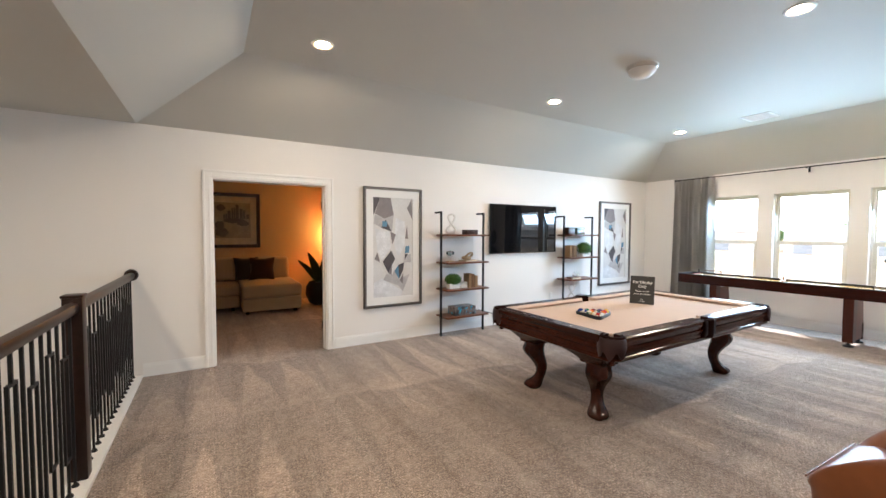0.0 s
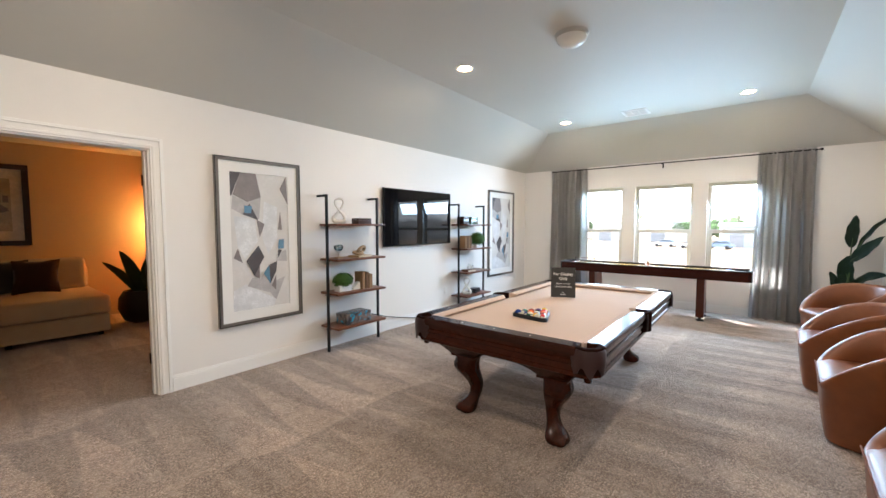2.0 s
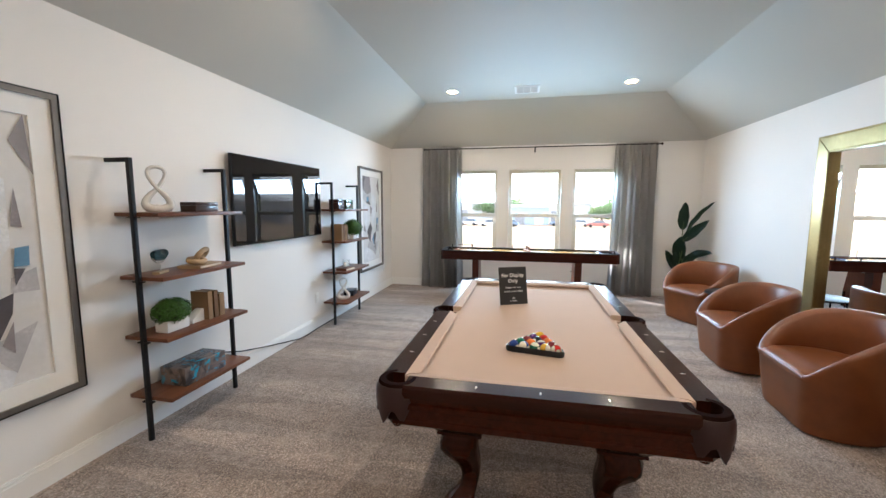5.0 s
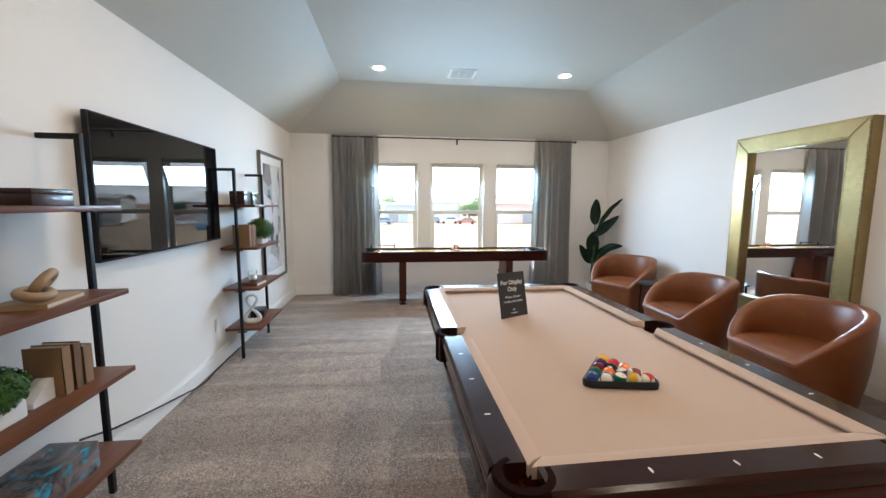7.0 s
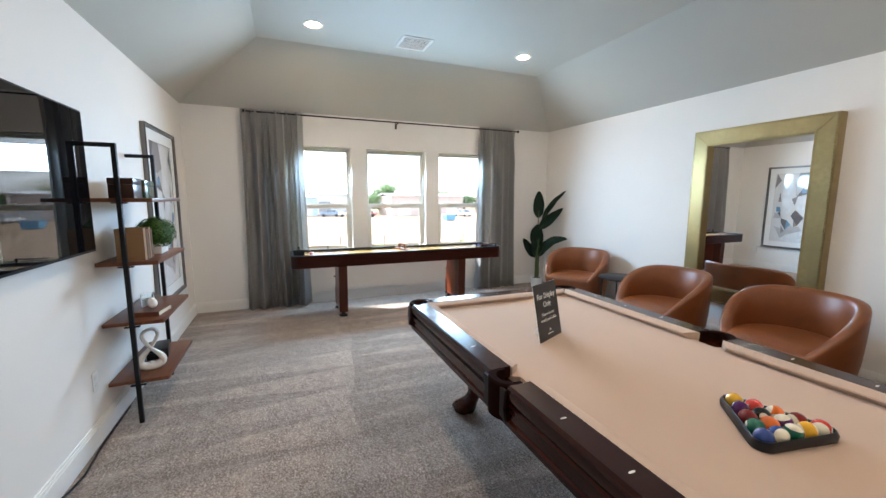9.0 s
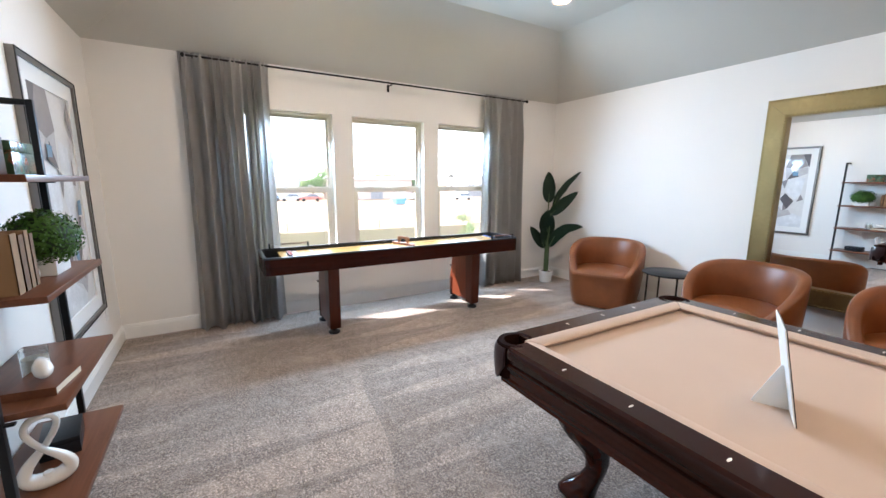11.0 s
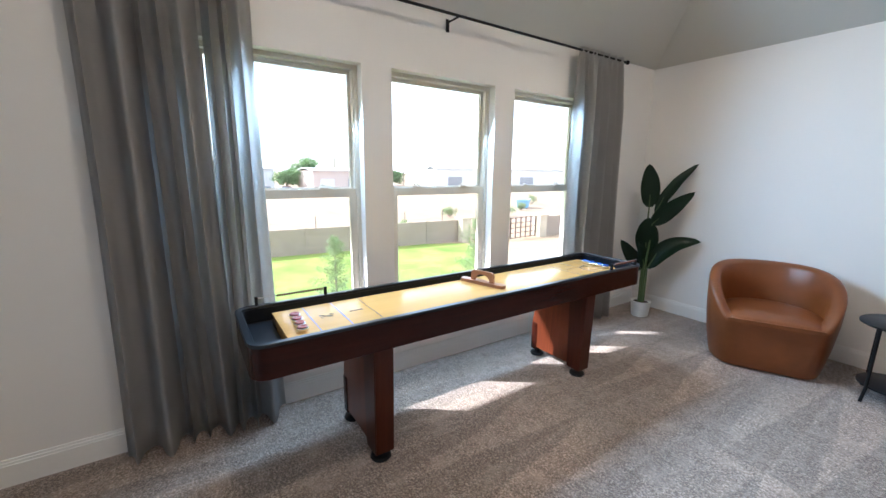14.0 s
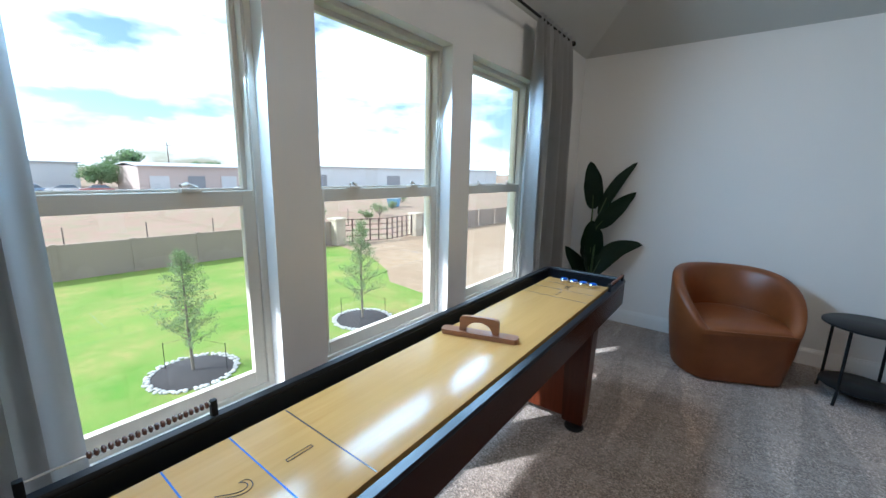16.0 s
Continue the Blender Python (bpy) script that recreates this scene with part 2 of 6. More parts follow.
def smooth(bm, angle=40):
    bmesh.ops.recalc_face_normals(bm, faces=bm.faces)
    bm.normal_update()
    for f in bm.faces:
        f.smooth = True
    lim = radians(angle)
    for e in bm.edges:
        if len(e.link_faces) == 2 and e.calc_face_angle(0) > lim:
            e.smooth = False
    return bm


def add_box(bm, x0, x1, y0, y1, z0, z1, bevel=0.0, seg=2, m=None):
    r = bmesh.ops.create_cube(bm, size=1)
    vs = r["verts"]
    bmesh.ops.scale(bm, vec=(x1 - x0, y1 - y0, z1 - z0), verts=vs)
    bmesh.ops.translate(bm, vec=((x0 + x1) / 2, (y0 + y1) / 2, (z0 + z1) / 2), verts=vs)
    if bevel > 0:
        es = list({e for v in vs for e in v.link_edges})
        out = bmesh.ops.bevel(bm, geom=es, offset=bevel, segments=seg, profile=0.6, affect="EDGES")
        vs = list({v for f in out["faces"] for v in f.verts} | {v for v in vs if v.is_valid})
    if m is not None:
        bmesh.ops.transform(bm, matrix=m, verts=vs)
    return vs


def box(x0, x1, y0, y1, z0, z1, bevel=0.0, seg=2):
    bm = bmesh.new()
    add_box(bm, x0, x1, y0, y1, z0, z1, bevel, seg)
    return smooth(bm) if bevel else bm


def boxes(rows, bevel=0.0):
    bm = bmesh.new()
    for r in rows:
        add_box(bm, *r, bevel=bevel)
    return bm


def add_loft(bm, rings, closed=True, caps=True):
    """Joins rings of points into a skin."""
    vr = [[bm.verts.new(p) for p in ring] for ring in rings]
    n = len(vr[0])
    for a, b in zip(vr, vr[1:]):
        for i in range(n if closed else n - 1):
            j = (i + 1) % n
            bm.faces.new((a[i], a[j], b[j], b[i]))
    if caps and closed:
        bm.faces.new(list(reversed(vr[0])))
        bm.faces.new(vr[-1])
    return vr


def add_lathe(bm, profile, cx=0, cy=0, n=24, caps=True):
    """profile: (radius, z) from bottom to top."""
    rings = [[(cx + r * math.cos(2 * math.pi * i / n), cy + r * math.sin(2 * math.pi * i / n), z) for i in range(n)] for r, z in profile]
    add_loft(bm, rings, caps=caps)


def lathe(profile, cx=0, cy=0, n=24, angle=40, caps=True):
    bm = bmesh.new()
    add_lathe(bm, profile, cx, cy, n, caps)
    return smooth(bm, angle)


def add_tube(bm, pts, r, n=8, squash=1.0):
    """A round bar along pts; r a number or one for each point."""
    pts = [Vector(p) for p in pts]
    rs = r if isinstance(r, (list, tuple)) else [r] * len(pts)
    rings, side = [], None
    for i, p in enumerate(pts):
        d = (pts[min(i + 1, len(pts) - 1)] - pts[max(i - 1, 0)]).normalized()
        if side is None:
            side = d.cross(Vector((0, 0, 1)) if abs(d.z) < 0.9 else Vector((0, 1, 0))).normalized()
        side = (side - d * side.dot(d)).normalized()
        up = d.cross(side)
        rings.append([p + rs[i] * (math.cos(2 * math.pi * k / n) * side + squash * math.sin(2 * math.pi * k / n) * up) for k in range(n)])
    add_loft(bm, rings)


def tube(pts, r, n=8, squash=1.0):
    bm = bmesh.new()
    add_tube(bm, pts, r, n, squash)
    return smooth(bm, 50)


def outline_solid(bm, pts, z0, z1):
    """An upright prism over the closed outline pts (x, y)."""
    add_loft(bm, [[(x, y, z0) for x, y in pts], [(x, y, z1) for x, y in pts]])


def round_rect(x0, x1, y0, y1, r, n=5):
    out = []
    for cx, cy, a in ((x1 - r, y1 - r, 0), (x0 + r, y1 - r, 90), (x0 + r, y0 + r, 180), (x1 - r, y0 + r, 270)):
        for i in range(n + 1):
            t = radians(a + 90 * i / n)
            out.append((cx + r * math.cos(t), cy + r * math.sin(t)))
    return out


def thing(name, label, category, at=(0, 0, 0), rz=0.0, group=""):
    ob = new(name)
    ob.empty_display_size = 0.1
    ob.matrix_world = pose(*at, 0, 0, rz)
    return tagged(ob, label, category, group)


def setting(ob, label, category=""):
    return tagged(ob, label, category, "", "structure")


# ---- the room: art wall to the north, windows to the east ----
XE, YN, YS, ZW, ZC, RUN = 8.0, 5.2, -0.10, 2.567, 3.12, 0.91
XW = -0.60
DOOR = (0.035, 1.265, 2.075)
WINS = ((3.205, 4.10), (2.10, 2.995), (1.0, 1.895))
WZ0, WZ1 = 0.555, 2.145
GROUND = -2.95

setting(link("floor", boxes([(XW, XE, YS - 0.15, YN, -0.3, 0), (XW, 1.65, -2.35, YS - 0.15, -0.3, 0), (-1.4, 2.7, YN + 0.15, 9.4, -0.3, 0), (DOOR[0], DOOR[1], YN, YN + 0.15, -0.3, 0)]), "carpet"),
        "taupe cut-pile carpet with light vacuum marks", "carpet")
setting(link("wall_north", boxes([
    (-4.0, XW, YN, YN + 0.15, GROUND, ZW), (XW, DOOR[0], YN, YN + 0.15, -0.3, ZW), (DOOR[1], XE + 0.2, YN, YN + 0.15, -0.3, ZW),
    (DOOR[0], DOOR[1], YN, YN + 0.15, DOOR[2], ZW)]), "wall"), "white painted wall with a doorway", "wall")
rows = [(XE, XE + 0.2, YS, YN, GROUND, WZ0), (XE, XE + 0.2, YS, YN, WZ1, 3.2)]
ys = [YS] + [v for w in reversed(WINS) for v in w] + [YN]
for a, b in zip(ys[::2], ys[1::2]):
    rows.append((XE, XE + 0.2, a, b, WZ0, WZ1))
setting(link("wall_east", boxes(rows), "wall"), "white painted wall with three windows", "wall")
setting(link("wall_south", boxes([(0.95, XE + 0.2, YS - 0.15, YS, 0, ZW), (-0.6, 0.95, YS - 0.15, YS, 2.3, ZW)]), "wall"), "plain white painted wall", "wall")
setting(link("wall_hall", boxes([(-0.6, 1.65, -2.35, -2.2, 0, ZW), (1.5, 1.65, -2.2, YS - 0.15, 0, ZW)]), "wall"), "plain white hall wall", "wall")
setting(link("wall_stairwell", boxes([(-4.15, -4.0, -2.35, YN + 0.15, GROUND, ZW), (-4.0, -0.6, -2.35, -2.2, GROUND, ZW), (XW - 0.02, XW, -2.2, YN, GROUND, -0.3)]), "wall"),
        "plain white stairwell wall", "wall")
setting(link("floor_stairwell", box(-4.0, XW - 0.02, -2.2, YN, GROUND - 0.1, GROUND), "carpet"), "carpeted floor at the foot of the stairs", "carpet")

bm = bmesh.new()
lo = [(XW, YS), (XE, YS), (XE, YN), (XW, YN)]
hi = [(XW + RUN, YS + RUN), (XE - RUN, YS + RUN), (XE - RUN, YN - RUN), (XW + RUN, YN - RUN)]
lv = [bm.verts.new((x, y, ZW)) for x, y in lo]
hv = [bm.verts.new((x, y, ZC)) for x, y in hi]
bm.faces.new(hv)
for i in range(4):
    j = (i + 1) % 4
    bm.faces.new((lv[i], lv[j], hv[j], hv[i]))
add_box(bm, -4.15, XW, -2.35, YN + 0.15, ZW, ZW + 0.1)
add_box(bm, XW, 1.65, -2.35, YS, ZW, ZW + 0.1)
add_box(bm, XW - 0.1, XE + 0.2, YS - 0.2, YN + 0.2, ZC + 0.15, ZC + 0.3)
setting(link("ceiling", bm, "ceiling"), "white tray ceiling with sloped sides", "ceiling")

# skirting boards and the door casing
def skirting(x0, x1, y0, y1, out):
    """A skirting board along one wall: a flat board with a thinner moulded top."""
    bm = bmesh.new()
    ox, oy = out
    for d, z0, z1 in ((0.016, 0, 0.108), (0.012, 0.108, 0.122), (0.007, 0.122, 0.135)):
        add_box(bm, min(x0, x0 + ox * d), max(x1, x1 + ox * d), min(y0, y0 + oy * d), max(y1, y1 + oy * d), z0, z1)
    return bm


for x0, x1, y0, y1, o in ((XW, -0.052, YN, YN, (0, -1)), (1.357, XE, YN, YN, (0, -1)), (XE, XE, YS, YN - 0.016, (-1, 0)), (0.95, XE - 0.016, YS, YS, (0, 1))):
    setting(link("baseboard", skirting(x0, x1, y0, y1, o), "trim"), "white painted baseboard", "baseboard")

door = setting(new("door_1"), "white moulded casing of an open doorway with black hinges", "door frame")
d0, d1, dz = DOOR
for nm, rws in (("casing_side", [(d0 - 0.087, d0 + 0.004, YN - 0.018, YN, 0, dz + 0.087), (d0 - 0.087, d0 - 0.062, YN - 0.027, YN - 0.018, 0, dz + 0.087), (d0 - 0.03, d0 - 0.012, YN - 0.023, YN - 0.018, 0, dz + 0.02)]),
                ("casing_side", [(d1 - 0.004, d1 + 0.087, YN - 0.018, YN, 0, dz + 0.087), (d1 + 0.062, d1 + 0.087, YN - 0.027, YN - 0.018, 0, dz + 0.087), (d1 + 0.012, d1 + 0.03, YN - 0.023, YN - 0.018, 0, dz + 0.02)]),
                ("casing_head", [(d0 + 0.004, d1 - 0.004, YN - 0.018, YN, dz - 0.004, dz + 0.087), (d0 - 0.062, d1 + 0.062, YN - 0.027, YN - 0.018, dz + 0.062, dz + 0.087), (d0 - 0.012, d1 + 0.012, YN - 0.023, YN - 0.018, dz + 0.012, dz + 0.03)]),
                ("jamb", [(d0, d0 + 0.018, YN, YN + 0.15, 0, dz), (d1 - 0.018, d1, YN, YN + 0.15, 0, dz), (d0, d1, YN, YN + 0.15, dz - 0.018, dz), (d1 - 0.03, d1 - 0.018, YN + 0.05, YN + 0.09, 0, dz - 0.018)])):
    part(nm, boxes(rws, 0.002), "trim", door)
for z in (0.25, 1.02, 1.78):
    part("hinge", boxes([(d1 - 0.022, d1 - 0.017, YN + 0.092, YN + 0.13, z, z + 0.09), (d1 - 0.03, d1 - 0.018, YN + 0.13, YN + 0.142, z, z + 0.09)]), "black_metal", door, "black steel hinge")

# ---- windows ----
for i, (a, b) in enumerate(WINS):
    w = setting(new("window_%d" % (i + 1)), "single-hung window with almond vinyl frame", "window")
    X0 = XE + 0.072
    zm = 1.345
    bm = boxes([(X0, X0 + 0.09, a, a + 0.026, WZ0, WZ1), (X0, X0 + 0.09, b - 0.026, b, WZ0, WZ1), (X0, X0 + 0.09, a + 0.026, b - 0.026, WZ1 - 0.028, WZ1), (X0, X0 + 0.09, a + 0.026, b - 0.026, WZ0, WZ0 + 0.03),
                (X0 + 0.006, X0 + 0.05, a + 0.026, a + 0.034, zm, WZ1 - 0.028), (X0 + 0.006, X0 + 0.05, b - 0.034, b - 0.026, zm, WZ1 - 0.028)], 0.003)
    part("window_frame", bm, "vinyl", w)
    for nm, x, z0, z1 in (("upper_sash", X0 + 0.05, zm - 0.02, WZ1 - 0.028), ("lower_sash", X0 + 0.010, WZ0 + 0.03, zm + 0.022)):
        y0, y1 = a + 0.027, b - 0.027
        sr = 0.022 if nm == "upper_sash" else 0.046
        bm = boxes([(x, x + 0.03, y0, y0 + sr, z0, z1), (x, x + 0.03, y1 - sr, y1, z0, z1), (x, x + 0.03, y0 + sr, y1 - sr, z1 - (0.024 if nm == "upper_sash" else 0.056), z1), (x, x + 0.03, y0 + sr, y1 - sr, z0, z0 + (0.05 if nm == "upper_sash" else 0.062))], 0.003)
        sash = part(nm, bm, "vinyl", w)
        pane = part("pane", box(x + 0.012, x + 0.016, y0 + sr, y1 - sr, z0 + 0.038, z1 - 0.022), "glass", sash)
        pane.visible_shadow = False
    for yk in (a + 0.24, b - 0.24):
        bm = boxes([(X0 - 0.004, X0 + 0.03, yk - 0.03, yk + 0.03, zm + 0.022, zm + 0.033)], 0.003)
        add_tube(bm, [(X0 + 0.012, yk - 0.02, zm + 0.036), (X0 + 0.008, yk + 0.01, zm + 0.048), (X0 - 0.006, yk + 0.035, zm + 0.042)], 0.006, 6)
        part("sash_lock", bm, "vinyl", w)
    part("window_sill", box(XE - 0.012, X0, a - 0.0, b + 0.0, WZ0 - 0.0, WZ0 + 0.014, 0.004), "trim", w)

# ---- pool table ----
TX, TY = 3.685, 2.63
TL, TW, TZ = 2.56, 1.41, 0.752
BED = 0.712
M["pocket_leather"] = plain("pocket_leather", (0.030, 0.012, 0.012), 0.32, bump=0.25, grain=160, spec=0.4)
M["pocket_rim"] = plain("dark_pocket_wood", (0.014, 0.005, 0.0035), 0.85, vary=0.2, spec=0.03)
M["pearl"] = plain("pearl_inlay", (0.82, 0.80, 0.74), 0.25, vary=0.05)
table = thing("pool_table", "dark mahogany pool table with tan felt and carved claw feet", "pool table", (TX, TY, 0))
hx, hy = TL / 2, TW / 2
RW = 0.112   # wooden rail
CW = 0.056   # cloth cushion
CP, SP = 0.135, 0.075  # rails stop short of the corner and side pockets

# slate under felt, cut away at the pockets
px, py = hx - RW, hy - RW
c, s = 0.085, 0.062
outline = [(-px, -py + c), (-px + c, -py), (-s, -py), (-s * 0.7, -py + 0.03), (s * 0.7, -py + 0.03), (s, -py), (px - c, -py), (px, -py + c),
           (px, py - c), (px - c, py), (s, py), (s * 0.7, py - 0.03), (-s * 0.7, py - 0.03), (-s, py), (-px + c, py), (-px, py - c)]
bm = bmesh.new()
outline_solid(bm, outline, 0.66, BED)
part("playing_surface", bm, "felt", table, "tan felt over slate")


def rail_piece(length):
    """One rail section along x, its outer edge at y = 0 and the cloth side towards +y."""
    bm = bmesh.new()
    h = length / 2
    prof = [(0.004, 0.70), (0.0, 0.725), (0.004, 0.742), (0.016, TZ), (RW, TZ), (RW, 0.70)]
    add_loft(bm, [[(-h, y, z) for y, z in prof], [(h, y, z) for y, z in prof]])
    return bm


def cushion_piece(length):
    bm = bmesh.new()
    h = length / 2
    prof = [(RW, TZ - 0.001), (RW + 0.02, TZ), (RW + CW, TZ - 0.012), (RW + CW + 0.004, TZ - 0.018), (RW + CW - 0.014, BED + 0.002), (RW, BED + 0.002)]
    a = [[(-h + 0.9 * (y - RW), y, z) for y, z in prof], [(h - 0.9 * (y - RW), y, z) for y, z in prof]]
    add_loft(bm, a)
    return smooth(bm, 35)


def sight_piece():
    bm = bmesh.new()
    outline_solid(bm, [(0.0042 * math.cos(k), 0.0125 * math.sin(k)) for k in (i * math.pi / 4 for i in range(8))], TZ - 0.001, TZ + 0.0008)
    return bm


longr = (TL - 2 * CP - 2 * SP) / 2
sides = []
for sy, rz in ((-1, 0), (1, 180)):
    for sx in (-1, 1):
        sides.append((longr, pose(sx * (SP + longr / 2), sy * hy, 0, 0, 0, rz), TL / 8))
endr = TW - 2 * CP
for sx, rz in ((-1, 270), (1, 90)):
    sides.append((endr, pose(sx * hx, 0, 0, 0, 0, rz), TW / 4.6))
for ln, m, step in sides:
    r = part("rail", smooth(rail_piece(ln), 24), "mahogany_dark", table, "polished dark wood rail")
    r.matrix_local = m
    cu = part("cushion", cushion_piece(ln + 0.03), "felt", table, "tan cloth cushion")
    cu.matrix_local = m
    for i in (-1, 0, 1):
        g = part("sight", sight_piece(), "pearl", r)
        g.location = (i * step * 0.86, 0.062, 0)

# pockets: leather-faced castings and cups
for cx, cy, R, tilt in [(sx * (hx - 0.094), sy * (hy - 0.094), 0.058, 0) for sx in (-1, 1) for sy in (-1, 1)] + [(0, sy * (hy - 0.064), 0.056, 0) for sy in (-1, 1)]:
    bm = bmesh.new()
    n = 20
    corner = abs(cx) > 0.1
    out = 0.024 if corner else 0.014
    rings = []
    ang0 = math.atan2(cy, cx) if corner else math.atan2(cy, 0)
    span = radians(128 if corner else 100)
    prof = [(R, 0.60), (R, TZ - 0.006), (R + 0.003, TZ + 0.001), (R + 0.028, TZ + 0.001), (R + 0.034, TZ - 0.008), (R + 0.033, 0.60)]
    for i in range(n + 1):
        t = ang0 - span + 2 * span * i / n
        k = 1.0 - 0.38 * max(0.0, (abs(2 * i / n - 1) - 0.55) / 0.45)
        rings.append([(cx + (R + (r - R) * k) * math.cos(t), cy + (R + (r - R) * k) * math.sin(t), z) for r, z in prof])
    add_loft(bm, rings)
    part("pocket", smooth(bm, 25), "pocket_rim", table, "dark brown pocket surround")
    bm = bmesh.new()
    prof = [(0.012, 0.585), (R * 0.8, 0.59), (R * 1.02, 0.63), (R * 1.03, 0.69), (R * 0.985, 0.69), (R * 0.95, 0.64), (0.02, 0.60)]
    add_lathe(bm, prof, cx, cy, 18)
    part("pocket_cup", smooth(bm), "black_leather", table)
    if corner:
        bm = bmesh.new()
        rows_c = []
        for i in range(15):
            u = i / 14 * 2 - 1
            t = ang0 + radians(78) * u
            low = 0.628 - 0.030 * math.cos(3 * math.pi * u) - 0.02 * (1 - abs(u))
            rows_c.append([(cx + r * math.cos(t), cy + r * math.sin(t), z) for r, z in ((R + 0.036, TZ - 0.012), (R + 0.044, TZ - 0.03), (R + 0.047, 0.67), (R + 0.043, low), (R + 0.034, low), (R + 0.034, TZ - 0.012))])
        add_loft(bm, rows_c)
        part("pocket_flap", smooth(bm, 40), "pocket_leather", table, "dark brown leather pocket flap")
    if not corner:
        sgn = 1 if cy > 0 else -1
        bm = bmesh.new()
        pts = [(-0.085, 0.74), (0.085, 0.74), (0.075, 0.66), (0.09, 0.61), (0.045, 0.625), (0.0, 0.595), (-0.045, 0.625), (-0.09, 0.61), (-0.075, 0.66)]
        add_loft(bm, [[(x, sgn * (hy + 0.002), z) for x, z in pts], [(x, sgn * (hy + 0.012), z) for x, z in pts]])
        part("pocket_shield", bm, "black_leather", table)

# apron with two mouldings, chamfered round the corners
def ring_outline(inset, cut):
    a, b = hx - inset, hy - inset
    return [(-a, -b + cut), (-a + cut, -b), (a - cut, -b), (a, -b + cut), (a, b - cut), (a - cut, b), (-a + cut, b), (-a, b - cut)]


bm = bmesh.new()
prof = [(0.10, 0.57), (0.022, 0.57), (0.012, 0.578), (0.012, 0.60), (0.020, 0.606), (0.020, 0.640), (0.012, 0.646), (0.012, 0.668), (0.020, 0.674), (0.016, 0.702), (0.10, 0.702)]
rings = [[(x, y, z) for x, y in ring_outline(i, 0.075)] for i, z in prof]
add_loft(bm, rings, caps=False)
part("apron", bm, "mahogany", table, "dark moulded wooden apron")
for sx in (-1, 1):
    for sy in (-1, 1):
        bm = bmesh.new()
        add_lathe(bm, [(0.006, 0.528), (0.02, 0.533), (0.024, 0.545), (0.018, 0.556), (0.03, 0.562), (0.034, 0.572)], sx * (hx - 0.085), sy * (hy - 0.085), 14)
        part("corner_finial", smooth(bm), "mahogany", table)

# arched cabinet below
def arch_panel(half, thick, z_leg, z_mid, leg_w, out):
    """A board with an arched lower edge that leans outwards to meet the apron; out is the local y it leans to."""
    bm = bmesh.new()
    n = 26
    ring = []
    for i in range(n + 1):
        x = -half + 2 * half * i / n
        u = max(0.0, (half - leg_w - abs(x)) / (half - leg_w))
        ring.append((x, min(z_leg + (z_mid - z_leg) * min(1.0, 1.6 * u) ** 0.55, z_mid)))
    ring += [(half, 0.60), (-half, 0.60)]

    def leant(x, y, z):
        f = LEAN * max(0.0, (z - z_leg) / (0.60 - z_leg))
        return (x * (1 + f / half), y + out * f, z)
    add_loft(bm, [[leant(x, -thick / 2, z) for x, z in ring], [leant(x, thick / 2, z) for x, z in ring]])
    bmesh.ops.recalc_face_normals(bm, faces=bm.faces)
    return bm


bx, by, LEAN = hx - 0.20, hy - 0.262, 0.13
for m, half, out in ((pose(0, -by, 0), bx, -1), (pose(0, by, 0), bx, 1), (pose(-bx, 0, 0, 0, 0, 90), by, 1), (pose(bx, 0, 0, 0, 0, 90), by, -1)):
    p = part("cabinet_panel", arch_panel(half, 0.03, 0.455, 0.540, 0.19, out), "mahogany", table)
    p.matrix_local = m


def claw_leg():
    """A cabriole leg: swelling knee towards +x +y, slim ankle, and a claw foot of four toes over a pad."""
    bm = bmesh.new()
    prof = [(0.0, 0.060, 0.018), (0.012, 0.071, 0.020), (0.030, 0.076, 0.020), (0.055, 0.070, 0.012), (0.080, 0.056, -0.004), (0.11, 0.046, -0.020), (0.15, 0.043, -0.032), (0.19, 0.047, -0.034),
            (0.235, 0.057, -0.026), (0.28, 0.071, -0.008), (0.32, 0.083, 0.010), (0.355, 0.090, 0.020), (0.385, 0.091, 0.020), (0.415, 0.088, 0.014), (0.445, 0.086, 0.008)]
    rings = []
    n = 36
    for z, w, off in prof:
        ring = []
        toes = max(0.0, 1.0 - z / 0.10)
        leafy = max(0.0, 1.0 - abs(z - 0.35) / 0.10)
        for i in range(n):
            t = 2 * math.pi * i / n
            k = (abs(math.cos(t)) ** 2.8 + abs(math.sin(t)) ** 2.8) ** (-1 / 2.8)
            a = (t - math.pi / 4 + math.pi) % (2 * math.pi) - math.pi
            front = max(0.0, math.cos(a * 0.75)) if abs(a) < 2.0 else 0.0
            k *= 1 + toes * (0.16 * front * abs(math.cos(3.0 * a)) ** 0.6 - 0.06 * front)
            k *= 1 + 0.05 * leafy * math.cos(9 * t)
            ring.append((off + w * k * math.cos(t), off + w * k * math.sin(t), z))
        rings.append(ring)
    add_loft(bm, rings)
    smooth(bm, 55)
    return bm


def leg_cap():
    bm = bmesh.new()
    add_box(bm, -0.098, 0.112, -0.098, 0.112, 0.442, 0.458, 0.006)
    add_box(bm, -0.090, 0.102, -0.090, 0.102, 0.458, 0.476, 0.004)
    add_box(bm, -0.078, 0.088, -0.078, 0.088, 0.476, 0.56, 0.004)
    return bm


for sx in (-1, 1):
    for sy in (-1, 1):
        lg = part("leg", claw_leg(), "mahogany", table, "carved cabriole leg with claw foot")
        cp = part("leg_cap", leg_cap(), "mahogany", lg)
        rz = {(1, 1): 0, (-1, 1): 90, (-1, -1): 180, (1, -1): 270}[(sx, sy)]
        lg.matrix_local = pose(sx * 0.985, sy * 0.348, 0, 0, 0, rz)

